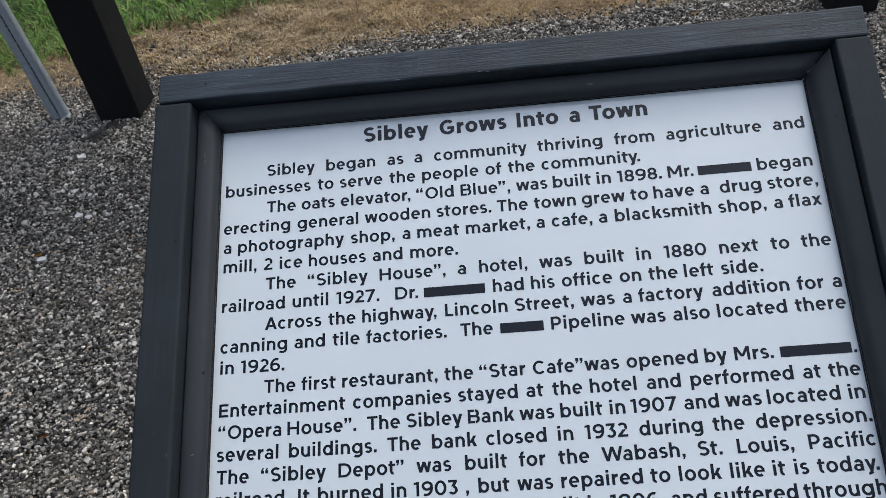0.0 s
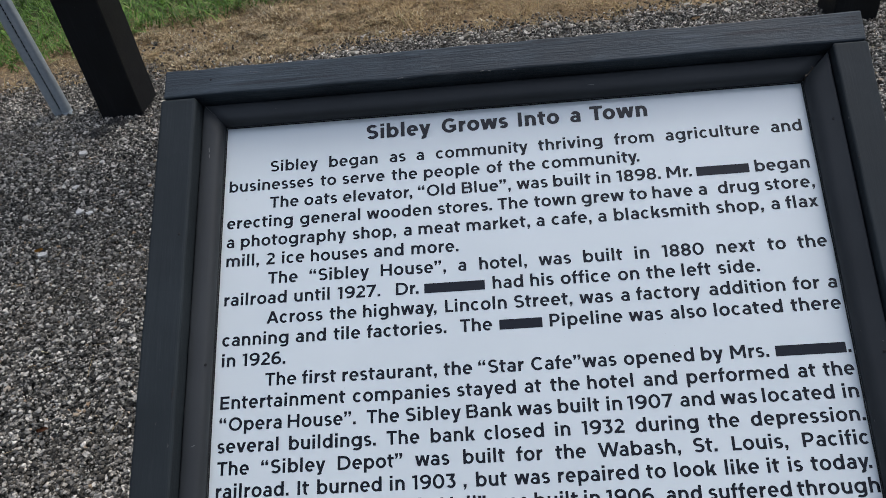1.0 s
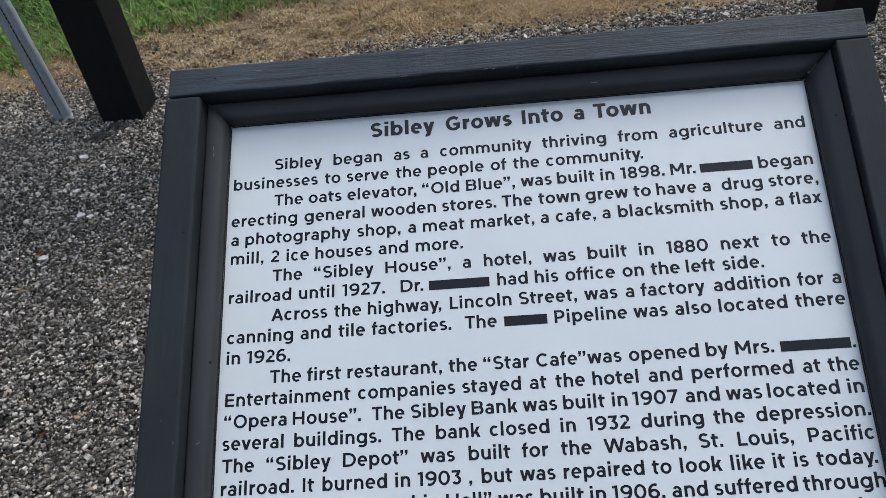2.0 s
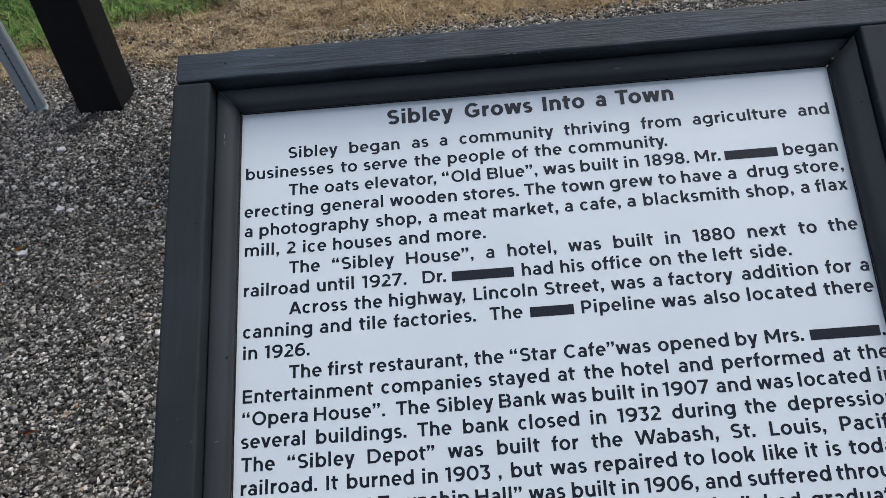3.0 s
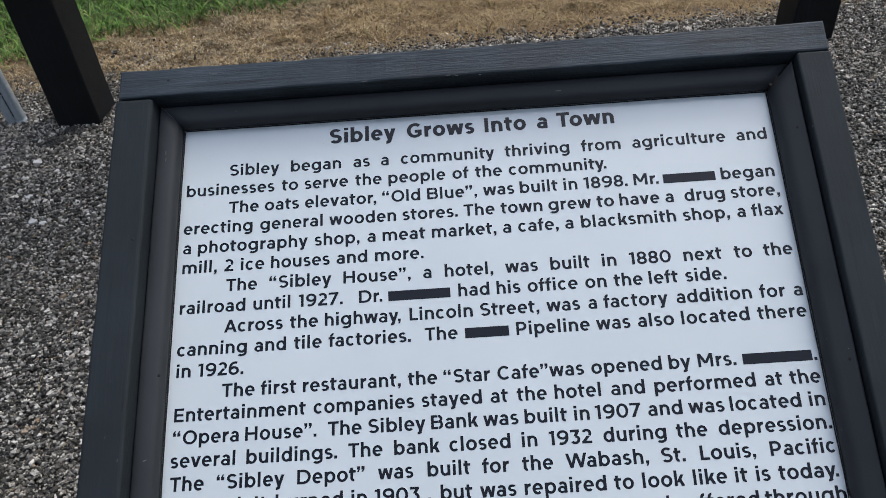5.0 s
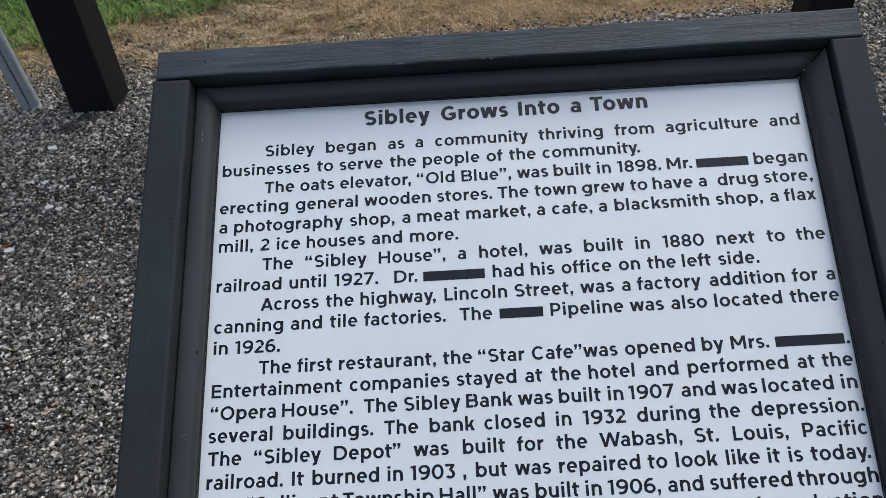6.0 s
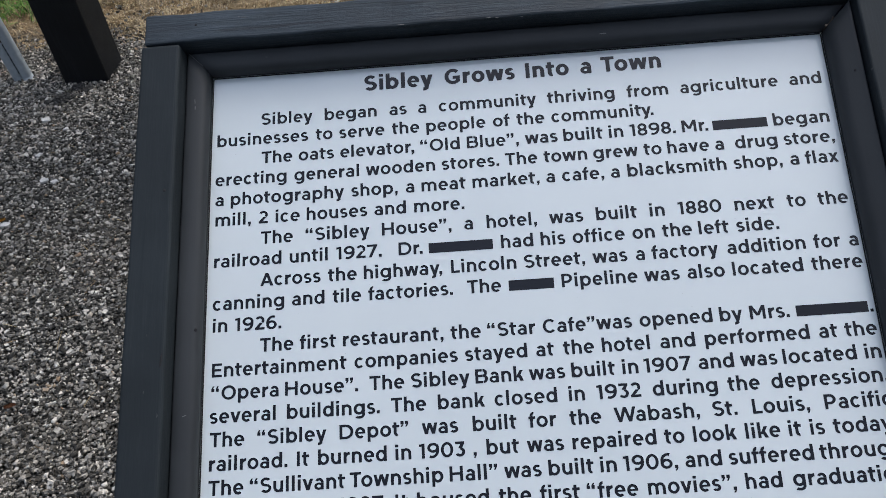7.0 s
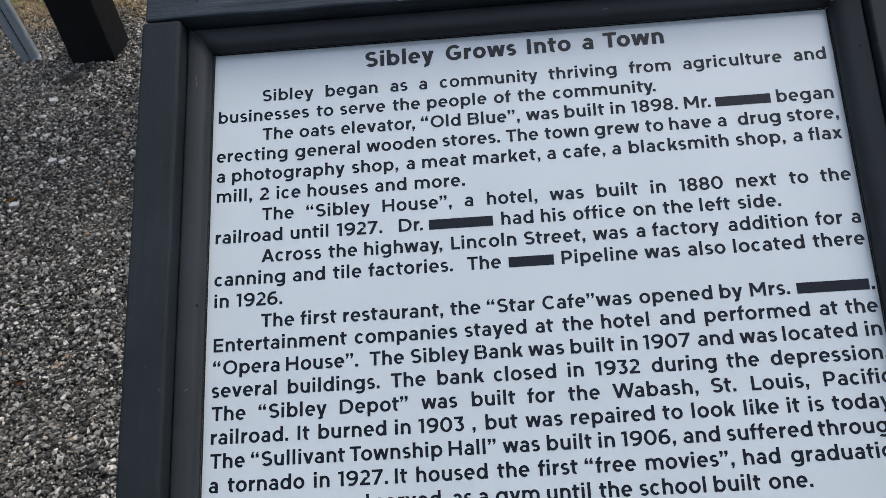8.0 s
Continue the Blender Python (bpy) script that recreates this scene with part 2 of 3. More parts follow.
for x, y, z, turn, long in ((-0.021, 0.0231, 0.0343, 6, 5.0), (-0.013, 0.0228, 0.0338, -12, 4.0), (0.011, 0.0226, 0.0325, 4, 3.0), (-0.259, 0.0445, 0.0346, -3, 7.0), (-0.264, 0.0455, 0.0346, 50, 2.0), (-0.105, 0.0229, 0.0344, 2, 8.0)):
    part("paint_nick", blob(0.00045, 0.3, long), NICK, sign, "pale nick in the paint", LOCAL @ Matrix.Translation((x, y, z)) @ Matrix.Rotation(radians(turn), 4, "Z"))
part("split", blob(0.0011, 0.3, 6.0), NAIL, sign, "short dark split in the paint", LOCAL @ Matrix.Translation((-0.3255, -0.2866, 0.0336)) @ Matrix.Rotation(radians(85), 4, "Z"))

# ---- lettering: words set like a wide geometric type, one mesh a line ----
ADV = dict(zip("abcdefghijklmnopqrstuvwxyz", (576, 666, 564, 655, 604, 368, 683, 625, 291, 283, 579, 298, 969, 627, 639, 665, 663, 413, 492, 396, 626, 562, 808, 549, 564, 507)))
ADV.update(zip("ABCDEFGHIJKLMNOPQRSTUVW", (736, 760, 737, 829, 658, 629, 768, 818, 320, 558, 718, 570, 947, 806, 845, 693, 838, 721, 631, 609, 786, 715, 1098)))
ADV.update(zip("0123456789", (701, 408, 601, 584, 672, 594, 654, 636, 628, 675)))
ADV.update({" ": 267, ".": 225, ",": 266, "“": 536, "”": 486})
glyphs = {}


def box(x0, y0, x1, y1):
    return np.array([(x0, y0), (x1, y0), (x1, y1), (x0, y1)]), [(0, 1, 2, 3)]


def slant(x0, y0, x1, y1, wide):
    """A straight sloping stroke, its ends cut level; x0 and x1 are its left edge at foot and head."""
    return np.array([(x0, y0), (x0 + wide, y0), (x1 + wide, y1), (x1, y1)]), [(0, 1, 2, 3)]


def sweep(x0, x1, y0, y1, a0, a1, s, h):
    """A stroke along part of an oval inside the given box: s thick at its sides, h at head and foot."""
    n = max(6, round(abs(a1 - a0) / 11))
    cx, cy, rx, ry = (x0 + x1) / 2, (y0 + y1) / 2, (x1 - x0) / 2, (y1 - y0) / 2
    pts = []
    for k in range(n + 1):
        a = radians(a0 + (a1 - a0) * k / n)
        pts += [(cx + rx * math.cos(a), cy + ry * math.sin(a)), (cx + (rx - s) * math.cos(a), cy + (ry - h) * math.sin(a))]
    return np.array(pts), [(2 * k, 2 * k + 1, 2 * k + 3, 2 * k + 2) for k in range(n)]


XH, CAP, ASC, LOW = 0.540, 0.715, 0.748, -0.195


def ess(x0, x1, y0, y1, s, h):
    mid, half = (y0 + y1) / 2, h / 2
    return [sweep(x0 + 0.01, x1 - 0.012, mid - half, y1, 34, 284, s, h), sweep(x0, x1, y0, mid + half, 104, -148, s, h)]


def lower(ch, adv, s, h):
    """Strokes of a small letter of a wide geometric face."""
    st, rd = 0.066, 0.040
    left, right, end = st, adv - st, adv - rd
    lo, hi = -0.010, XH + 0.010
    if ch == "a":
        return [box(right - s, 0, right, 0.33), sweep(0.065, right, 0.12, hi, 0, 152, s, h), sweep(0.038, right - 0.012, lo, 0.335, 0, 360, s * 0.95, h * 0.84)]
    if ch == "b":
        return [box(left, 0, left + s, ASC), sweep(left + 0.012, end, lo, hi, 0, 360, s, h)]
    if ch == "c":
        return [sweep(rd, end + 0.03, lo, hi, 44, 316, s, h)]
    if ch == "d":
        return [box(right - s, 0, right, ASC), sweep(rd, right - 0.012, lo, hi, 0, 360, s, h)]
    if ch == "e":
        return [sweep(rd, end, lo, hi, -10, 312, s, h), box(rd + s * 0.6, 0.224, end - 0.008, 0.316)]
    if ch == "f":
        return [box(0.088, 0, 0.088 + s, 0.56), sweep(0.088, 0.47, 0.37, ASC + 0.008, 180, 84, s, h), box(0.018, XH - h, adv - 0.012, XH)]
    if ch == "g":
        return [sweep(rd, right - 0.012, -0.002, hi, 0, 360, s, h), box(right - s, 0.0, right, XH), sweep(0.050, right, LOW - 0.008, 0.205, 2, -138, s, h)]
    if ch in "hn":
        return [box(left, 0, left + s, ASC if ch == "h" else XH), sweep(left, right + 0.004, 0.06, hi, 0, 150, s, h), box(right + 0.004 - s, 0, right + 0.004, 0.306)]
    if ch == "i":
        return [box(left, 0, left + s, XH), box(left - 0.006, ASC - 0.128, left + s + 0.006, ASC)]
    if ch == "k":
        return [box(left, 0, left + s, ASC), slant(left + s * 0.6, 0.17, adv - 0.03 - s * 1.15, XH, s * 1.15), slant(adv - 0.012 - s * 1.18, 0, left + s * 1.15, 0.33, s * 1.18)]
    if ch == "l":
        return [box(left, 0, left + s, ASC)]
    if ch == "m":
        mid = adv / 2 + s / 2
        return [box(left, 0, left + s, XH), sweep(left, mid, 0.06, hi, 0, 150, s, h), box(mid - s, 0, mid, 0.306), sweep(mid - s, right, 0.06, hi, 0, 150, s, h), box(right - s, 0, right, 0.306)]
    if ch == "o":
        return [sweep(rd, end, lo, hi, 0, 360, s, h)]
    if ch == "p":
        return [box(left, LOW, left + s, XH), sweep(left + 0.012, end, lo, hi, 0, 360, s, h)]
    if ch == "r":
        return [box(left, 0, left + s, XH), sweep(left, 2 * adv - left - 0.05, 0.0, hi, 172, 92, s, h * 1.18)]
    if ch == "s":
        return ess(0.034, adv - 0.034, lo, hi, s * 0.96, h * 0.94)
    if ch == "t":
        return [box(0.088, 0.16, 0.088 + s, 0.672), sweep(0.088, 0.46, lo, 0.33, 180, 280, s, h), box(0.018, XH - h, adv - 0.02, XH)]
    if ch == "u":
        return [box(right - s, 0, right, XH), sweep(left - 0.004, right, lo, 0.48, 180, 330, s, h), box(left - 0.004, 0.235, left - 0.004 + s, XH)]
    if ch in "vy":
        w, c = s * 1.1, adv / 2
        fall = 0.0 if ch == "v" else LOW + 0.085
        run = (adv - 0.012 - w) - (c - w / 2)
        rows = [slant(c - w / 2, 0, 0.012, XH, w), slant(c - w / 2 + run * fall / XH, fall, adv - 0.012 - w, XH, w)]
        return rows if ch == "v" else rows + [sweep(c - 0.36, c + 0.09, LOW - 0.008, 0.09, -18, -100, s * 0.8, h)]
    if ch == "w":
        w, a, b = s * 1.04, adv * 0.275, adv * 0.725
        return [slant(a - w / 2, 0, 0.014, XH, w), slant(a - w / 2, 0, adv / 2 - w / 2, XH, w), slant(b - w / 2, 0, adv / 2 - w / 2, XH, w), slant(b - w / 2, 0, adv - 0.014 - w, XH, w)]
    w = s * 1.14
    return [slant(0.014, 0, adv - 0.02 - w, XH, w), slant(adv - 0.014 - w, 0, 0.02, XH, w)]


def upper(ch, adv, s, h):
    """Strokes of a capital."""
    st, rd = 0.080, 0.044
    left, right, end = st, adv - st, adv - rd
    lo, hi = -0.010, CAP + 0.010
    if ch == "A":
        w, c = s * 1.1, adv / 2
        return [slant(0.012, 0, c - w / 2, CAP, w), slant(adv - 0.012 - w, 0, c - w / 2, CAP, w), box(adv * 0.25, 0.150, adv * 0.75, 0.150 + h)]
    if ch == "B":
        mid = 0.372
        return [box(left, 0, left + s, CAP), box(left, 0, adv * 0.6, h), box(left, mid - h / 2, adv * 0.6, mid + h / 2), box(left, CAP - h, adv * 0.56, CAP), sweep(adv * 0.6 - 0.2, end, 0, mid + h / 2, -90, 90, s, h), sweep(adv * 0.56 - 0.18, end - 0.03, mid - h / 2, CAP, -90, 90, s, h)]
    if ch == "C":
        return [sweep(rd, adv + 0.012, lo, hi, 44, 316, s, h)]
    if ch == "D":
        return [box(left, 0, left + s, CAP), box(left, 0, adv * 0.47, h), box(left, CAP - h, adv * 0.47, CAP), sweep(adv * 0.47 * 2 - end, end, 0, CAP, -90, 90, s, h)]
    if ch == "E":
        return [box(left, 0, left + s, CAP), box(left, 0, adv - 0.05, h), box(left, 0.302, adv - 0.085, 0.302 + h), box(left, CAP - h, adv - 0.055, CAP)]
    if ch == "G":
        return [sweep(rd, adv + 0.004, lo, hi, 46, 312, s, h), box(adv - 0.055 - s, 0.095, adv - 0.055, 0.385), box(adv * 0.52, 0.385 - h, adv - 0.055, 0.385)]
    if ch == "H":
        return [box(left, 0, left + s, CAP), box(right - s, 0, right, CAP), box(left, 0.300, right, 0.300 + h)]
    if ch == "I":
        return [box(left, 0, left + s, CAP)]
    if ch == "L":
        return [box(left, 0, left + s, CAP), box(left, 0, adv - 0.03, h)]
    if ch == "M":
        w = s * 1.12
        return [box(left, 0, left + s, CAP), box(right - s, 0, right, CAP), slant(adv / 2 - w / 2, 0.19, left, CAP, w), slant(adv / 2 - w / 2, 0.19, right - w, CAP, w)]
    if ch == "O":
        return [sweep(rd, end, lo, hi, 0, 360, s, h)]
    if ch == "P":
        return [box(left, 0, left + s, CAP), box(left, CAP - h, adv * 0.52, CAP), box(left, 0.225, adv * 0.52, 0.225 + h), sweep(adv * 0.52 * 2 - end + 0.01, end - 0.01, 0.225, CAP, -90, 90, s, h)]
    if ch == "S":
        return ess(0.036, adv - 0.036, lo, hi, s, h)
    if ch == "T":
        return [box(adv / 2 - s / 2, 0, adv / 2 + s / 2, CAP), box(0.018, CAP - h, adv - 0.018, CAP)]
    w, a, b = s * 1.06, adv * 0.28, adv * 0.72
    return [slant(a - w / 2, 0, 0.014, CAP, w), slant(a - w / 2, 0, adv / 2 - w / 2, CAP, w), slant(b - w / 2, 0, adv / 2 - w / 2, CAP, w), slant(b - w / 2, 0, adv - 0.014 - w, CAP, w)]


def figure(ch, adv, s, h):
    """Strokes of a numeral or a stop."""
    x0, x1, lo, hi = 0.042, adv - 0.042, -0.010, CAP + 0.010
    if ch == "0":
        return [sweep(x0, x1, lo, hi, 0, 360, s, h)]
    if ch == "1":
        right = adv - 0.088
        return [box(right - s, 0, right, CAP), slant(0.02, CAP - 0.155, right - s * 0.9, CAP, 0.03), box(0.045, CAP - 0.14, right - s * 0.5, CAP - 0.028)]
    if ch == "2":
        w = s * 1.3
        return [sweep(x0, x1 - 0.01, 0.27, hi, 152, -38, s, h), slant(x0 + 0.008, h * 0.82, x1 - 0.075 - w, 0.375, w), box(x0, 0, x1, h)]
    if ch == "3":
        return [box(x0 + 0.01, CAP - h, x1 - 0.03, CAP), slant(adv * 0.34, 0.39, x1 - 0.03 - s * 1.25, CAP - h * 0.9, s * 1.25), sweep(x0 - 0.01, x1, lo, 0.445, 84, -150, s, h)]
    if ch in "69":
        rows = [sweep(x0, x1, lo, 0.462, 0, 360, s, h), sweep(x0, x1 + 0.13, lo - 0.03, hi, 196, 66, s, h)]
        return rows if ch == "6" else [((adv, CAP) - co, faces) for co, faces in rows]
    if ch == "7":
        return [box(x0, CAP - h, x1, CAP), slant(adv * 0.18, 0, x1 - s * 1.14, CAP - h * 0.5, s * 1.14)]
    if ch == "8":
        return [sweep(x0, x1, lo, 0.42, 0, 360, s, h), sweep(x0 + 0.022, x1 - 0.022, 0.42 - h, hi, 0, 360, s, h)]
    if ch == ".":
        return [box(0.045, 0, 0.045 + s * 1.05, s * 1.05)]
    return [box(0.055, 0, 0.055 + s * 1.05, s * 1.05), slant(0.055, -0.115, 0.055 + s * 0.47, 0.01, s * 0.57)]


def glyph(ch, weight):
    """A letter as points and faces in ems, its strokes overlapping a hair's breadth above one another."""
    key = (ch, weight)
    if key in glyphs:
        return glyphs[key]
    s, h = weight, weight * 0.845
    if ch in "“”":
        comma = figure(",", 0, s, h)
        strokes = []
        for shift in (0.0, s * 1.092 + 0.072):
            for co, fs in comma:
                co = (co - (0.055, s * 1.05)) * 1.04
                strokes.append(((co if ch == "”" else (s * 1.092, -0.12 - s * 1.092) - co) + (0.04 + shift, CAP), fs))
    else:
        build = lower if ch.islower() else upper if ch.isupper() else figure
        strokes = build(ch, ADV[ch] / 1000, s, h)
    verts, faces = [], []
    for level, (co, fs) in enumerate(strokes):
        n = len(verts)
        verts += [(a, b, 0.00002 * level) for a, b in co]
        faces += [tuple(n + i for i in f) for f in fs]
    glyphs[key] = np.array(verts), faces
    return glyphs[key]


def bar_glyph(width):
    """A plain bar in place of a word that is left out."""
    return np.array([(0.04, 0.0, 0.0), (width - 0.04, 0.0, 0.0), (width - 0.04, 0.56, 0.0), (0.04, 0.56, 0.0)]), [(0, 1, 2, 3)]


KERN = {"y,": -0.1, "y.": -0.1, "r,": -0.06, "r.": -0.06, "To": -0.06, "fa": -0.02, "ty": -0.02, "Wa": -0.06, "wa": -0.01}


def flat_mesh(verts, faces):
    me = bpy.data.meshes.new("lettering")
    me.from_pydata(verts, [], faces)
    return me


def text_line(words, em, starts, y, weight, rise=0.0, apart=False):
    """One line: each word from its own start. A number in brackets is a bar of that many thousandths of an em. rise: the slope of the line. apart: one mesh a letter."""
    verts, faces, singles = [], [], []
    for w, start in zip(words, starts):
        pieces, at = [], 0.0
        if w.startswith("["):
            hidden, w = w[1:].split("]")
            at = int(hidden) / 1000
            pieces.append((bar_glyph(at), 0.0))
        for i, ch in enumerate(w):
            pieces.append((glyph(ch, weight), at))
            at += ADV[ch] / 1000 + KERN.get(w[i : i + 2], 0.0)
        pen = start - pieces[0][0][0][:, 0].min() * em
        for (co, fs), at in pieces:
            if apart:
                verts, faces = [], []
                singles.append((verts, faces))
            n = len(verts)
            verts += [(pen + (at + a) * em, y + b * em + rise * (pen + (at + a) * em), 0.00015 + c) for a, b, c in co]
            faces += [tuple(n + i for i in f) for f in fs]
    return [flat_mesh(v, f) for v, f in singles] if apart else flat_mesh(verts, faces)


def printed(row, words, *starts):
    """Prints a line of the text; starts are thousandths of the panel's width from its middle."""
    low, high = (-0.0922 - 0.0340 * (row - 1)) * W, (-0.0892 - 0.0336 * (row - 1)) * W
    em = (0.0284 + 0.00004 * row) * W
    me = text_line(words.split(), em, [s * W / 1000 for s in starts], (low + high) / 2, 0.147, (high - low) / (0.977 * W))
    part("text_line", me, INK, panel)


title = text_line("Sibley Grows Into a Town".split(), 0.0379 * W, [s * W / 1000 for s in (-245, -112, 21, 110, 144)], -0.0428 * W, 0.174, 0.0055, True)
for me in title:
    part("heading_letter", me, INK, panel, "bold dark heading letter")
printed(1, "Sibley began as a community thriving from agriculture and", -417, -312, -205, -158, -124, 52, 180, 265, 437)
printed(2, "businesses to serve the people of the community.", -490, -327, -288, -202, -146, -38, 0, 56)
printed(3, "The oats elevator, “Old Blue”, was built in 1898. Mr. [3054] began", -416, -355, -287, -157, -82, 11, 72, 144, 177, 259, 307, 401)
printed(4, "erecting general wooden stores. The town grew to have a drug store,", -491, -362, -246, -124, -23, 38, 116, 195, 232, 306, 337, 412)
printed(5, "a photography shop, a meat market, a cafe, a blacksmith shop, a flax", -490, -465, -270, -183, -158, -77, 39, 64, 140, 166, 330, 416, 439)
printed(6, "mill, 2 ice houses and more.", -489, -419, -392, -342, -234, -171)
printed(7, "The “Sibley House”, a hotel, was built in 1880 next to the", -415, -344, -223, -94, -59, 38, 110, 192, 235, 321, 400, 446)
printed(8, "railroad until 1927. Dr. [3536] had his office on the left side.", -489, -369, -296, -198, -151, -39, 22, 71, 162, 207, 262, 319)
printed(9, "Across the highway, Lincoln Street, was a factory addition for a", -415, -309, -253, -118, -6, 98, 163, 187, 300, 428, 480)
printed(10, "canning and tile factories. The [2456] Pipeline was also located there", -489, -365, -302, -247, -95, -32, 48, 172, 236, 303, 419)
printed(11, "in 1926.", -488, -454)
printed(12, "The first restaurant, the “Star Cafe”was opened by Mrs. [3661].", -414, -353, -287, -124, -69, 14, 157, 274, 318, 385)
printed(13, "Entertainment companies stayed at the hotel and performed at the", -487, -270, -104, 1, 41, 98, 183, 248, 412, 449)
printed(14, "“Opera House”. The Sibley Bank was built in 1907 and was located in", -487, -375, -248, -186, -91, -12, 50, 124, 155, 234, 294, 355, 471)
printed(15, "several buildings. The bank closed in 1932 during the depression.", -488, -372, -217, -148, -65, 43, 83, 164, 271, 333)
printed(16, "The “Sibley Depot” was built for the Wabash, St. Louis, Pacific", -487, -416, -294, -173, -99, -18, 41, 105, 245, 301, 402)
printed(17, "railroad. It burned in 1903 , but was repaired to look like it is today.", -487, -357, -326, -213, -179, -100, -81, -23, 42, 172, 213, 286, 346, 376, 408)
printed(18, "The “Sullivant Township Hall” was built in 1906, and suffered through", -487, -426, -280, -136, -58, 5, 78, 110, 197, 258, 383)
printed(19, "a tornado in 1927. It housed the first “free movies”, had graduation", -488, -460, -333, -298, -215, -184, -68, -10, 56, 141, 276, 341)
printed(20, "[5807] and served as a gym until the school built one.", -485, -304, -244, -134, -97, -72, 0, 73, 129, 231, 306)


# ---- ground: one sheet to the horizon, with gravel, straw and grass on it ----
def gravel_edge(x):
    """y at which the gravel gives way to straw."""
    xs = (-2.2, -1.84, -1.58, -1.35, -1.15, -0.8, -0.62, -0.45, 0.0, 0.4, 0.8, 1.2, 1.6)
    ys = (1.72, 1.76, 1.78, 1.85, 1.76, 1.78, 1.87, 1.92, 1.935, 1.955, 1.98, 2.02, 2.08)
    return float(np.interp(x, xs, ys)) + 0.04 * noise.noise(Vector((x * 4.1, 4.0, 0))) + 0.025 * noise.noise(Vector((x * 11, 9.0, 0)))


def grass_edge(x):
    """y at which the straw gives way to green grass."""
    xs, ys = (-3.0, -1.9, -1.62, -1.45, -1.2, -0.8, -0.4, 0.2, 1.0, 3.0), (1.95, 2.0, 2.06, 2.22, 2.34, 2.47, 2.6, 2.85, 3.1, 3.2)
    return float(np.interp(x, xs, ys)) + 0.05 * noise.noise(Vector((x * 4, 1.0, 5)))


def relief(x, y):
    """Low lumps of the dry turf, none on the gravel."""
    rise = min(max((y - gravel_edge(x) - 0.03) / 0.12, 0.0), 1.0) * min(max((3.4 - y) / 0.3, 0.0), 1.0)
    if rise <= 0 or abs(x) > 3.2:
        return 0.0
    lump = max(noise.noise(Vector((x * 8, y * 10, 1.5))) + 0.15, 0.0) * 0.032 + 0.010 * noise.noise(Vector((x * 21, y * 24, 6.5)))
    return rise * lump


_m = Mat("soil", 0.95)
_big, _fine = _m.noise(2.2, 5), _m.noise(55, 5)
_gravel = _m.ramp(_fine, [(0.3, (0.02, 0.02, 0.02)), (0.5, (0.072, 0.069, 0.061)), (0.7, (0.165, 0.156, 0.138))])
_straw = _m.ramp(_fine, [(0.3, (0.07, 0.045, 0.024)), (0.55, (0.22, 0.15, 0.075)), (0.75, (0.38, 0.275, 0.145))])
_green = _m.ramp(_fine, [(0.3, (0.02, 0.028, 0.008)), (0.7, (0.06, 0.085, 0.025))])
_xyz = _m.n.new("ShaderNodeSeparateXYZ")
_m.l.new(_m.coords(), _xyz.inputs[0])
_wave = _m.n.new("ShaderNodeMath")
_wave.operation = "MULTIPLY_ADD"
_m.l.new(_big, _wave.inputs[0])
_wave.inputs[1].default_value = 0.25
_m.l.new(_xyz.outputs[1], _wave.inputs[2])
_near = _m.mix(_m.value(_wave.outputs[0], 0, 1, 1.96, 2.12), _gravel, _straw)
_m.to("Base Color", _m.mix(_m.value(_wave.outputs[0], 0, 1, 2.45, 2.75), _near, _green))
_m.bump(_fine, 0.8, 0.01)
SOIL = _m.m

xs = np.concatenate([[-600, -60, -12, -5], np.arange(-3.2, 3.21, 0.04), [5, 12, 60, 600]])
ys = np.concatenate([[-600, -60, -12, -4], np.arange(-2.0, 1.7, 0.1), np.arange(1.72, 3.45, 0.03), np.arange(3.5, 4.41, 0.1), [6, 12, 60, 600]])
bm = bmesh.new()
grid = [[bm.verts.new((x, y, -0.006 + (0.006 * noise.noise(Vector((x * 2.3, y * 2.3, 0))) if abs(x) < 3.3 and -2.1 < y < 4.5 else -0.01) + relief(x, y))) for x in xs] for y in ys]
for a, b in zip(grid, grid[1:]):
    for i in range(len(xs) - 1):
        bm.faces.new((a[i], a[i + 1], b[i + 1], b[i]))
me = finish(bm, True)
me.materials.append(SOIL)
tagged(new("ground", me), "gravel path edged with dry straw and green grass", "ground", kind="structure")


def joined(name, verts, faces, material, worn=0.0):
    """One mesh from arrays of triangles. worn: the share of twelve-sided pieces whose edges are rubbed round."""
    me = bpy.data.meshes.new(name)
    me.vertices.add(len(verts))
    me.vertices.foreach_set("co", verts.astype(np.float32).ravel())
    me.loops.add(faces.size)
    me.loops.foreach_set("vertex_index", faces.astype(np.int32).ravel())
    me.polygons.add(len(faces))
    me.polygons.foreach_set("loop_start", np.arange(0, faces.size, 3, dtype=np.int32))
    me.update(calc_edges=True)
    me.shade_flat()
    if worn:
        me.polygons.foreach_set("use_smooth", np.repeat(rng.uniform(0, 1, len(faces) // 12) < worn, 12))
    me.materials.append(material)
    return new(name, me)


CHIP = np.array([(x, y, z) for x in (-1, 1) for y in (-1, 1) for z in (-1, 1)], float) * 0.72
CHIP_F = np.array([(0, 1, 3), (0, 3, 2), (4, 6, 7), (4, 7, 5), (0, 4, 5), (0, 5, 1), (2, 3, 7), (2, 7, 6), (0, 2, 6), (0, 6, 4), (1, 5, 7), (1, 7, 3)])
rng = np.random.default_rng(5)


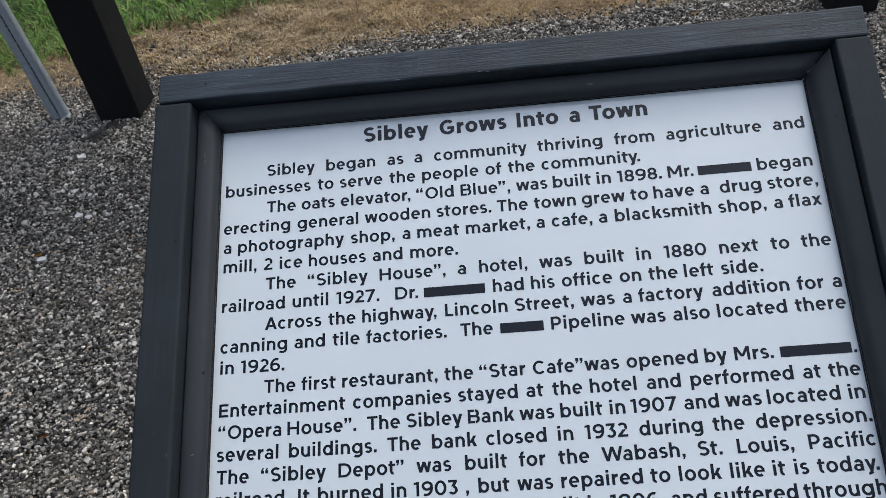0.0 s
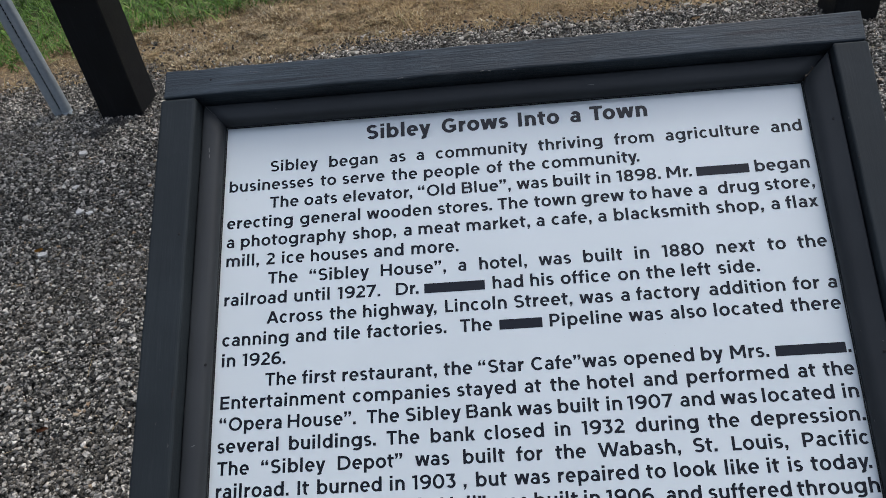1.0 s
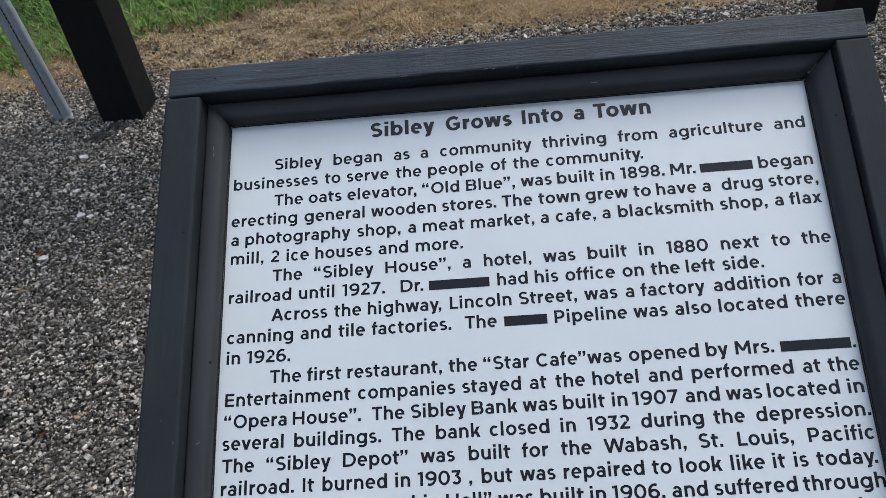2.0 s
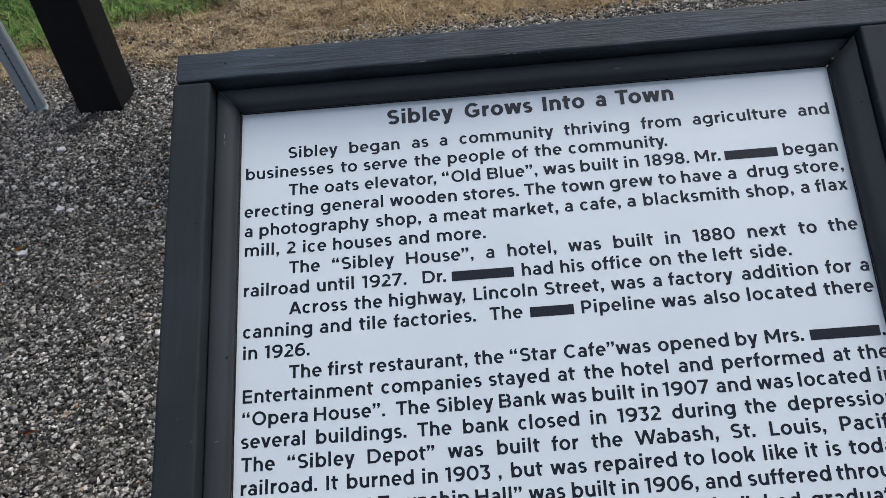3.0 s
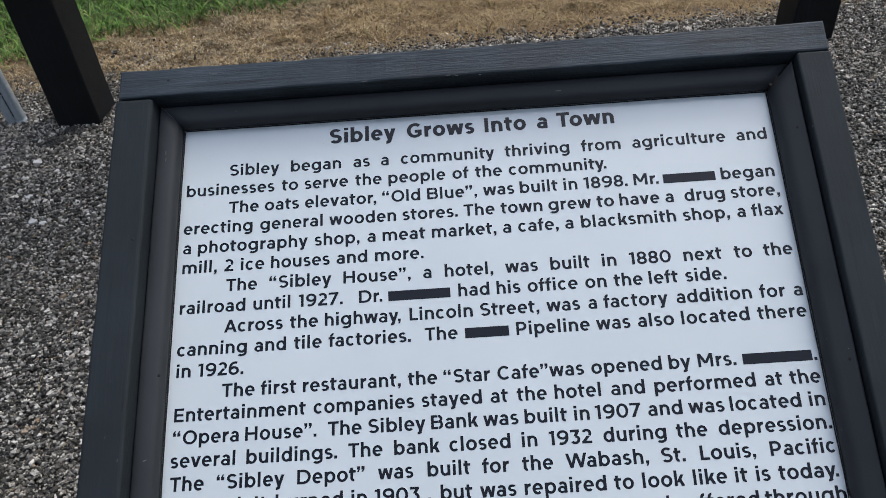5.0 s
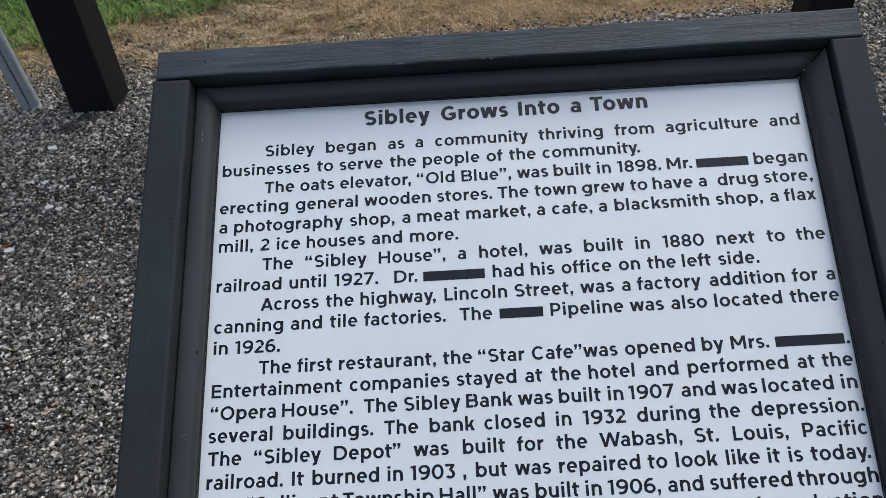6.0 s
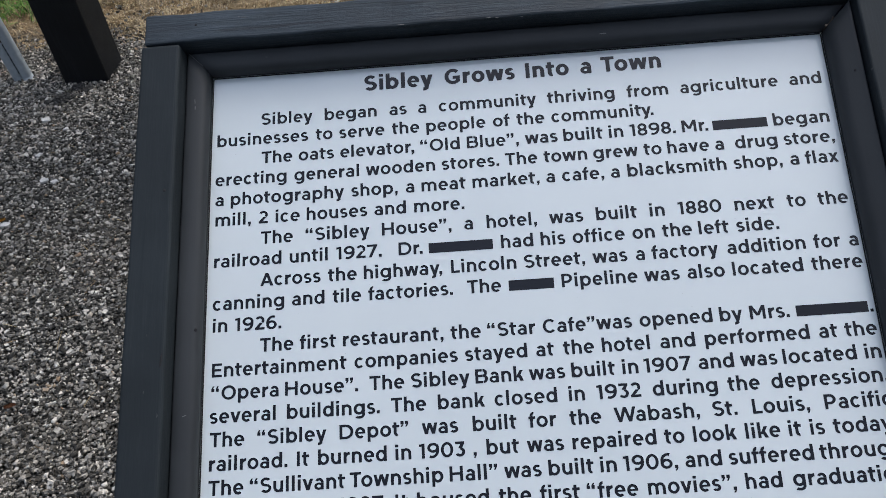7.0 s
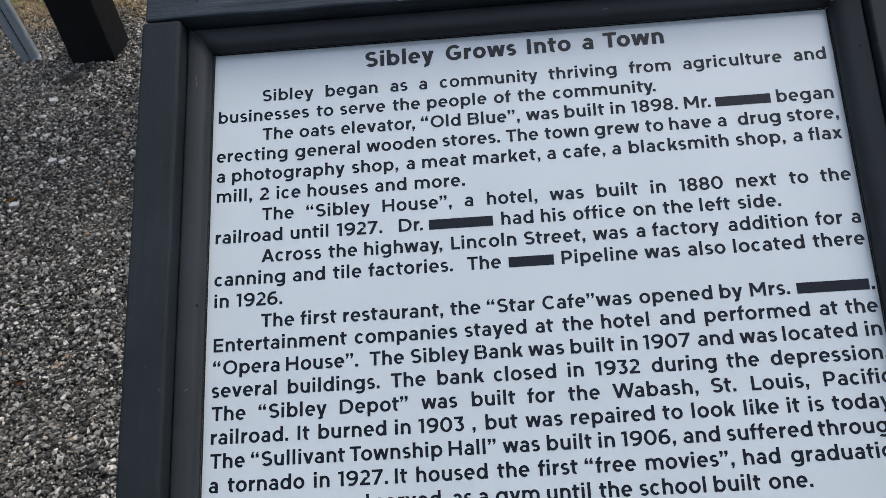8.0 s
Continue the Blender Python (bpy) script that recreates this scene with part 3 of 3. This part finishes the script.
def stones(n, area, size, keep, lift=0.004):
    """Crushed stones strewn over an area: split chips, each pushed out of shape, squeezed and turned its own way."""
    x = rng.uniform(area[0], area[1], n)
    y = rng.uniform(area[2], area[3], n)
    ok = keep(x, y)
    x, y = x[ok], y[ok]
    n = len(x)
    s = size * np.exp(rng.normal(0, 0.36, n)).clip(0.45, 2.2)
    co = CHIP[None] * (1 + rng.normal(0, 0.2, (n, 8, 3)))
    co[:, :, 0] *= 1 - 0.25 * np.sign(co[:, :, 1]) * rng.uniform(0, 1, (n, 1))
    co = co * (s[:, None] * np.stack([rng.uniform(0.9, 1.5, n), rng.uniform(0.7, 1.1, n), rng.uniform(0.5, 0.85, n)], 1))[:, None]
    turn = rng.uniform(0, 2 * math.pi, n)
    q = np.stack([np.cos(turn / 2), rng.normal(0, 0.17, n), rng.normal(0, 0.17, n), np.sin(turn / 2)], 1)
    q /= np.linalg.norm(q, axis=1, keepdims=True)
    a, b, c, d = q.T
    rot = np.stack([np.stack([1 - 2 * (c * c + d * d), 2 * (b * c - a * d), 2 * (b * d + a * c)], -1), np.stack([2 * (b * c + a * d), 1 - 2 * (b * b + d * d), 2 * (c * d - a * b)], -1), np.stack([2 * (b * d - a * c), 2 * (c * d + a * b), 1 - 2 * (b * b + c * c)], -1)], 1)
    co = np.einsum("nij,nkj->nki", rot, co)
    co += np.stack([x, y, rng.uniform(-0.004, lift, n)], 1)[:, None]
    faces = CHIP_F[None] + (np.arange(n) * 8)[:, None, None]
    return co.reshape(-1, 3), faces.reshape(-1, 3)


_m = Mat("crushed_stone", 0.9, 0.3)
_r = _m.island()
_c = _m.ramp(_r, [(0.0, (0.022, 0.022, 0.020)), (0.30, (0.077, 0.075, 0.068)), (0.54, (0.193, 0.186, 0.169)), (0.74, (0.358, 0.343, 0.308)), (0.89, (0.600, 0.574, 0.524)), (0.965, (0.873, 0.835, 0.764)), (0.992, (0.330, 0.256, 0.177)), (1.0, (0.363, 0.256, 0.166))])
_t = _m.noise(160, 4)
_d = _m.noise(2.6, 4)
_c = _m.mix(_m.value(_t, 0.0, 0.5, 0.35, 0.7), _c, _m.mix(1.0, _c, (0.45, 0.44, 0.42), "MULTIPLY"))
_m.to("Base Color", _m.mix(_m.value(_d, 0.0, 0.26, 0.47, 0.68), _c, (0.23, 0.205, 0.168)))
_m.bump(_t, 0.4, 0.002)
STONE = _m.m

_m = Mat("pale_limestone", 0.85, 0.3)
_t = _m.noise(240, 4)
_m.to("Base Color", _m.mix(_m.value(_t, 0, 1, 0.3, 0.7), (0.48, 0.475, 0.455), (0.68, 0.675, 0.655)))
_m.bump(_t, 0.3, 0.002)
PEBBLE = _m.m

_m = Mat("tan_stone_chip", 0.88, 0.3)
_t = _m.noise(200, 4)
_c = _m.ramp(_m.island(), [(0.0, (0.09, 0.085, 0.075)), (0.35, (0.2, 0.185, 0.155)), (0.7, (0.38, 0.355, 0.305)), (1.0, (0.62, 0.6, 0.55))])
_m.to("Base Color", _m.mix(_m.value(_t, 0.0, 0.5, 0.35, 0.7), _c, _m.mix(1.0, _c, (0.6, 0.55, 0.5), "MULTIPLY")))
_m.bump(_t, 0.4, 0.002)
CHIPPED = _m.m

edge = np.vectorize(gravel_edge)


def on_gravel(x, y):
    fade = rng.uniform(0, 1, len(x)) ** 4 * 0.14
    return y < edge(x) + fade


def near_path(x, y):
    """The stretches of path to either side of the sign and beyond it."""
    left = (x > -1.06 - 0.47 * y) & (x < -0.62 - 0.24 * y)
    right = (x > 0.62 + 0.3 * y) & (x < 0.75 + 0.44 * y)
    beyond = ((y > 1.68) | ((y > 1.45) & (np.abs(x) > 0.95))) & (x > -1.06 - 0.5 * y) & (x < 0.75 + 0.44 * y)
    return (left | right | beyond) & (y > -0.1)


def beside_sign(x, y):
    return on_gravel(x, y) & near_path(x, y)


def elsewhere(x, y):
    thin = np.exp(-(((x + 0.15) / 1.55) ** 4 + ((y - 0.6) / 1.45) ** 4)) > rng.uniform(0, 1, len(x))
    return on_gravel(x, y) & thin & ~near_path(x, y)


def among_litter(x, y):
    """A thin scatter of stones kicked out over the trodden litter."""
    return np.exp(-(((x + 1.22) / 0.22) ** 2 + ((y - 2.02) / 0.14) ** 2)) > rng.uniform(0, 1, len(x)) ** 0.8


heap = [stones(530000, (-2.1, 1.75, -0.1, 2.25), 0.00285, beside_sign, 0.0115), stones(9000, (-2.1, 1.75, -0.1, 2.25), 0.0042, beside_sign, 0.012), stones(235000, (-3.6, 3.4, -3.2, 2.2), 0.0060, elsewhere, 0.008), stones(3200, (-1.8, -0.6, 1.65, 2.4), 0.0034, among_litter, 0.02)]
start, vs, fs = 0, [], []
for v, f in heap:
    vs.append(v)
    fs.append(f + start)
    start += len(v)
tagged(joined("gravel", np.concatenate(vs), np.concatenate(fs), STONE, 0.35), "grey crushed stone gravel with pale and tan pebbles", "gravel", kind="stuff")


def by_stake(x, y):
    """Fresh chips spilt round the stake, thinning out."""
    return on_gravel(x, y) & (np.exp(-(((x + 1.62) / 0.38) ** 2 + ((y - 1.4) / 0.36) ** 2)) > rng.uniform(0, 1, len(x)))


def at_edge(x, y):
    """Stones washed up where the gravel meets the dry turf."""
    return np.abs(y - edge(x) + 0.02) < 0.05 * rng.uniform(0, 1, len(x))


spills = [stones(16000, (-2.1, -1.0, 0.8, 1.85), 0.0042, by_stake, 0.009), stones(9000, (-1.0, 1.5, 1.7, 2.2), 0.0055, at_edge, 0.014)]
v, f = spills[0]
for v2, f2 in spills[1:]:
    f = np.concatenate([f, f2 + len(v)])
    v = np.concatenate([v, v2])
tagged(joined("pale_gravel", v, f, CHIPPED, 0.35), "lighter tan and cream stone chips strewn over gravel", "gravel", kind="stuff")


def blades(n, area, keep, length, width, lean, lift, clump=0.0):
    """Grass blades of three bent pieces. lean: how far they bow over; lift: the share of the length that stands up."""
    x = rng.uniform(area[0], area[1], n)
    y = rng.uniform(area[2], area[3], n)
    ok = keep(x, y)
    x, y = x[ok], y[ok]
    n = len(x)
    turn = rng.uniform(0, 2 * math.pi, n)
    ln = length * np.exp(rng.normal(0, 0.35, n))
    if clump:
        tuft = np.array([noise.noise(Vector((a * 7, b * 7, 2))) for a, b in zip(x, y)])
        ln *= 1 + clump * tuft
    wd = width * rng.uniform(0.6, 1.3, n)
    up = lift * rng.uniform(0.4, 1.3, n)
    bow = lean * rng.uniform(0.4, 1.5, n)
    out = np.stack([np.cos(turn), np.sin(turn), 0 * turn], 1)
    across = np.stack([-np.sin(turn), np.cos(turn), 0 * turn], 1)
    swing = across * rng.normal(0, 0.25, n)[:, None]
    low = np.array([relief(a, b) for a, b in zip(x, y)]) - 0.006
    rows = []
    for k, wk in ((0.0, 1.0), (0.4, 0.9), (0.75, 0.6), (1.0, 0.0)):
        p = np.stack([x, y, low], 1)
        p = p + out * (ln * bow * k * (0.35 + 0.65 * k))[:, None] + swing * (ln * k * k)[:, None]
        p[:, 2] += ln * up * (k - 0.45 * bow * k * k) + 0.006 * k
        if wk:
            rows += [p - across * (wd * wk / 2)[:, None], p + across * (wd * wk / 2)[:, None]]
        else:
            rows.append(p)
    co = np.stack(rows, 1)
    tri = np.array([(0, 1, 3), (0, 3, 2), (2, 3, 5), (2, 5, 4), (4, 5, 6)])
    faces = tri[None] + (np.arange(n) * 7)[:, None, None]
    return co.reshape(-1, 3), faces.reshape(-1, 3)


def leafy(name, stops, rough, dull, much, spread=5.5):
    """Blades that differ one by one, with duller patches among them."""
    m = Mat(name, rough, 0.3)
    patch = m.noise(spread, 4, 0.6)
    m.to("Base Color", m.mix(m.value(patch, 0.0, much, 0.4, 0.66), m.ramp(m.island(), stops), dull))
    return m.m


STRAW = leafy("dry_straw", [(0.0, (0.156, 0.097, 0.048)), (0.3, (0.327, 0.217, 0.100)), (0.65, (0.484, 0.346, 0.164)), (0.9, (0.586, 0.473, 0.277)), (0.95, (0.468, 0.401, 0.226)), (1.0, (0.187, 0.249, 0.061))], 0.65, (0.191, 0.136, 0.085), 0.6, 13)
GREEN = leafy("green_grass", [(0.0, (0.028, 0.067, 0.009)), (0.5, (0.092, 0.217, 0.022)), (0.85, (0.189, 0.347, 0.055)), (0.97, (0.286, 0.386, 0.114)), (1.0, (0.388, 0.348, 0.192))], 0.55, (0.028, 0.068, 0.011), 0.6, 10)
DUFF = leafy("dead_leaf_scraps", [(0.0, (0.113, 0.081, 0.048)), (0.4, (0.332, 0.246, 0.138)), (0.75, (0.571, 0.438, 0.253)), (0.95, (0.745, 0.643, 0.414)), (1.0, (0.878, 0.848, 0.704))], 0.8, (0.293, 0.256, 0.199), 0.5)
gedge = np.vectorize(grass_edge)


def on_straw(x, y):
    thin = np.array([noise.noise(Vector((a * 5, b * 5, 8))) for a, b in zip(x, y)])
    soft = rng.uniform(-0.1, 0.16, len(x))
    soft_end = np.exp(-4 * np.clip(np.abs(x) - 2.1, 0, 9) ** 2) > rng.uniform(0, 1, len(x))
    return soft_end & (y > edge(x) - 0.02 + np.abs(soft) * 0.3) & (y < gedge(x) + soft * 1.5) & (thin > -0.5 - 0.4 * rng.uniform(0, 1, len(x)))


def on_grass(x, y):
    far = np.clip(np.abs(x + 0.2) - 2.6, 0, 9) ** 2 + (np.clip(y - 3.4, 0, 9) / 0.55) ** 2
    return (y > gedge(x) + rng.normal(0, 0.04, len(x))) & (np.exp(-far) > rng.uniform(0, 1, len(x)))


def matted(x, y):
    """How bare and trodden the dry strip is: most behind the left post."""
    wave = np.array([noise.noise(Vector((a * 3.1, b * 3.1, 5))) for a, b in zip(x, y)])
    return np.clip(1.5 - np.abs(x + 0.95) / 0.75 - np.abs(y - 2.02) / 0.5 + 0.6 * wave, 0, 1)


def loose_straw(x, y):
    return on_straw(x, y) & (matted(x, y) * 0.93 < rng.uniform(0, 1, len(x)))


def litter(x, y):
    return on_straw(x, y) & (matted(x, y) + 0.1 > rng.uniform(0, 1, len(x)))


v, f = blades(150000, (-3.4, 3.0, 1.65, 3.4), loose_straw, 0.034, 0.0022, 0.9, 0.2, 0.4)
v2, f2 = blades(46000, (-3.4, 3.0, 1.8, 3.4), loose_straw, 0.045, 0.0026, 0.8, 0.42, 1.3)
tuft_at = np.stack([rng.uniform(-0.75, 2.2, 70), rng.uniform(1.93, 2.75, 70)], 1)


def in_tufts(x, y):
    """Dry bunches of taller blades standing in the matted strip."""
    near = np.min((x[:, None] - tuft_at[:, 0]) ** 2 + (y[:, None] - tuft_at[:, 1]) ** 2, axis=1)
    return (np.sqrt(near) < 0.035 * rng.uniform(0, 1, len(x)) ** 0.5) & (y > edge(x)) & (y < gedge(x) + 0.15)


v4, f4 = blades(60000, (-0.8, 2.3, 1.9, 2.8), in_tufts, 0.075, 0.0026, 1.0, 0.6, 0.3)
v, f = np.concatenate([v, v4]), np.concatenate([f, f4 + len(v)])
v3, f3 = blades(230000, (-2.6, 0.4, 1.65, 3.0), litter, 0.010, 0.0042, 0.8, 0.2)
tagged(joined("thatch", v3, f3, DUFF), "trodden brown thatch of dead leaf scraps", "dry grass", kind="stuff")
tagged(joined("dry_grass", np.concatenate([v, v2]), np.concatenate([f, f2 + len(v)]), STRAW), "matted dry brown grass at the gravel edge", "dry grass", kind="stuff")
v, f = blades(190000, (-5.5, 5.0, 1.9, 5.2), on_grass, 0.07, 0.005, 0.95, 0.75, 0.7)
tagged(joined("green_grass", v, f, GREEN), "green tufted lawn grass", "grass", kind="stuff")


# ---- the taller sign beyond: two black posts and the board that they carry ----
tall = tagged(new("display_sign"), "tall black painted wooden sign on two square posts in gravel", "sign")
tall.matrix_basis = Matrix.Translation((-0.04, 1.66, 0))
TALL = tall.matrix_basis.inverted()
SIZE = 0.145
for seed, x0, y0 in ((1, -1.356, 1.520), (2, 1.128, 1.767)):
    b = bar(-0.06, 2.2, -SIZE / 2, SIZE / 2, -SIZE / 2, SIZE / 2, 0.005, 24, 0.0008, seed)
    part("post", b, POST, tall, "square black painted post", TALL @ Matrix.Translation((x0 + SIZE / 2, y0 + SIZE / 2, 0)) @ Matrix.Rotation(-math.pi / 2, 4, "Y"))
skew = math.atan2(1.767 - 1.520, 1.128 + 1.356)
b = bar(-1.165, 1.165, -0.03, 0.03, 0.78, 1.95, 0.004)
part("board", b, POST, tall, "", TALL @ Matrix.Translation((-0.0415, 1.716, 0)) @ Matrix.Rotation(skew, 4, "Z"))


# ---- galvanised channel stake ----
def rail(half, deep, height):
    """One rounded upright of the stake."""
    bm = bmesh.new()
    rings = []
    for z in (-0.05, 0.0, 0.4, height - 0.006, height):
        r = 0.82 if z == height else 1.0
        rings.append([bm.verts.new((half * r * math.copysign(abs(math.cos(a)) ** 0.7, math.cos(a)), deep * r * math.copysign(abs(math.sin(a)) ** 0.7, math.sin(a)), z)) for a in (2 * math.pi * (k + 0.5) / 18 for k in range(18))])
    for lo, hi in zip(rings, rings[1:]):
        for k in range(18):
            bm.faces.new((lo[k], lo[(k + 1) % 18], hi[(k + 1) % 18], hi[k]))
    bm.faces.new(rings[-1])
    return bm


def foot_sleeve():
    """The short ring at the foot of the stake."""
    bm = bmesh.new()
    bmesh.ops.create_cone(bm, cap_ends=True, segments=20, radius1=0.0175, radius2=0.0175, depth=0.06)
    bmesh.ops.bevel(bm, geom=[e for e in bm.edges if abs(e.verts[0].co.z - e.verts[1].co.z) < 0.001], offset=0.003, segments=2, affect="EDGES")
    return bm


def stitched_seam(height):
    """Short dark slots, one above the other, down the joint of the two uprights."""
    bm = bmesh.new()
    z = 0.03
    pick = random.Random(4)
    while z < height - 0.05:
        tall = pick.uniform(0.009, 0.016)
        bmesh.ops.create_cube(bm, size=1, matrix=Matrix.Translation((pick.uniform(-0.0004, 0.0004), 0, z + tall / 2)) @ Matrix.Rotation(radians(pick.uniform(3, 11)), 4, "Y") @ Matrix.Diagonal((pick.uniform(0.0022, 0.0036), 0.006, tall, 1)))
        z += tall + pick.uniform(0.003, 0.007)
    return bm


stake = tagged(new("metal_stake"), "grey double-railed steel stake driven into gravel", "stake")
stake.matrix_basis = pose(-1.520, 1.582, 0, 0, -4.0, 0)
part("rail", rail(0.0165, 0.017, 1.5), STEEL, stake, "", Matrix.Translation((-0.0160, 0, 0)), True)
part("rail", rail(0.0150, 0.017, 1.5), STEEL, stake, "", Matrix.Translation((0.0155, 0, 0)), True)
part("seam", stitched_seam(1.5), NAIL, stake, "dark stitched slots", Matrix.Translation((0.0, -0.0085, 0)))
part("collar", foot_sleeve(), STEEL, stake, "", Matrix.Translation((0.0165, -0.002, -0.012)), True)


# ---- the clod and crumbs of dark earth at the foot of the post ----
def clod(size, seed):
    bm = bmesh.new()
    bmesh.ops.create_icosphere(bm, subdivisions=4, radius=1)
    for v in bm.verts:
        p = v.co.copy()
        r = 1 + 0.42 * noise.noise(p * 1.6 + Vector((seed, 0, 0))) + 0.26 * noise.noise(p * 5 + Vector((0, seed, 0))) + 0.07 * noise.noise(p * 12)
        v.co = Vector((p.x * size * r, p.y * size * 0.72 * r, p.z * size * 0.45 * r))
    return bm


_m = Mat("dark_earth", 0.95, 0.15)
_t = _m.noise(170, 5, 0.65)
_m.to("Base Color", _m.ramp(_t, [(0.3, (0.018, 0.0175, 0.017)), (0.5, (0.05, 0.049, 0.047)), (0.7, (0.14, 0.137, 0.13))]))
_m.bump(_t, 0.9, 0.004)
EARTH = _m.m
for x, y, size, turn in ((-1.325, 1.415, 0.031, 15), (-1.372, 1.402, 0.014, 70), (-1.262, 1.470, 0.018, 40), (-1.300, 1.490, 0.022, 5)):
    me = finish(clod(size, x * 40))
    me.materials.append(EARTH)
    ob = tagged(new("earth_clod", me), "dark crumbly clod of earth lying on gravel", "clod", "clods by the post")
    ob.matrix_basis = pose(x, y, 0.007 + size * 0.1, 3, -4, turn)


# ---- fallen leaves and loose straws on the gravel ----
def dry_leaf(length, wide, curl):
    """A curled blade of a leaf with a raised midrib."""
    bm = bmesh.new()
    rows = []
    for i in range(9):
        f = i / 8
        w = wide * math.sin(math.pi * min(1, f * 0.97 + 0.02)) ** 0.7 * (1 - 0.25 * f)
        x = (f - 0.5) * length
        rows.append([bm.verts.new((x, k * w, curl * (abs(k) ** 1.5 + 1.3 * (f - 0.45) ** 2) + 0.0008 * noise.noise(Vector((x * 300, k * 4, 1))))) for k in (-1, -0.5, 0, 0.5, 1)])
    for a, b in zip(rows, rows[1:]):
        for k in range(4):
            bm.faces.new((a[k], a[k + 1], b[k + 1], b[k]))
    bmesh.ops.solidify(bm, geom=list(bm.faces), thickness=0.0005)
    return bm


def leaf_paint(name, a, b):
    m = Mat(name, 0.6)
    m.to("Base Color", m.mix(m.noise(220, 4), a, b))
    return m.m


AMBER = leaf_paint("amber_leaf", (0.35, 0.17, 0.03), (0.62, 0.36, 0.08))
RUST = leaf_paint("rust_leaf", (0.12, 0.05, 0.025), (0.3, 0.13, 0.06))
PALE = leaf_paint("pale_leaf", (0.4, 0.28, 0.17), (0.6, 0.46, 0.3))
for x, y, turn, long, paint, words in ((-1.252, 0.803, 20, 0.022, AMBER, "small amber fallen leaf lying on gravel"), (-0.973, 0.210, 15, 0.024, RUST, "small rust-brown fallen leaf lying on gravel"), (0.703, 1.874, 5, 0.03, PALE, "small pale tan fallen leaf lying on gravel")):
    me = finish(dry_leaf(long, long * 0.24, 0.006), True)
    me.materials.append(paint)
    leaf = tagged(new("fallen_leaf", me), words, "leaf", "fallen leaves")
    leaf.matrix_basis = pose(x, y, 0.014, 4, -5, turn)
for x, y, turn, size in ((-1.210, 0.975, 30, 0.0125), (-1.275, 1.102, 70, 0.0115), (-1.238, 0.790, 10, 0.0125), (-1.178, 0.966, 55, 0.0105), (-1.331, 1.294, 20, 0.0135), (-1.246, 1.235, 50, 0.0085)):
    bm = bmesh.new()
    bmesh.ops.create_icosphere(bm, subdivisions=2, radius=1)
    for v in bm.verts:
        p = v.co.copy()
        k = 1 + 0.55 * noise.noise(p * 1.3 + Vector((x * 90, y * 90, 0))) + 0.2 * noise.noise(p * 3.5 + Vector((y * 70, 0, x * 50)))
        v.co = Vector((max(min(p.x * k, 0.8), -0.8) * size * 1.1, max(min(p.y * k, 0.75), -0.75) * size * 0.85, max(min(p.z * k, 0.6), -0.6) * size * 0.6))
    me = finish(bm)
    me.materials.append(PEBBLE)
    ob = tagged(new("pale_stone", me), "pale angular limestone chip among grey gravel", "stone", "pale stones on the path")
    ob.matrix_basis = pose(x, y, 0.011, 5, 4, turn)

v, f = blades(420, (-2.0, 1.6, 0.0, 1.9), lambda x, y: beside_sign(x, y), 0.05, 0.0014, 0.95, 0.1)
v[:, 2] += 0.013
tagged(joined("loose_straw", v, f, STRAW), "loose dry straws scattered on the gravel", "straw", kind="stuff")
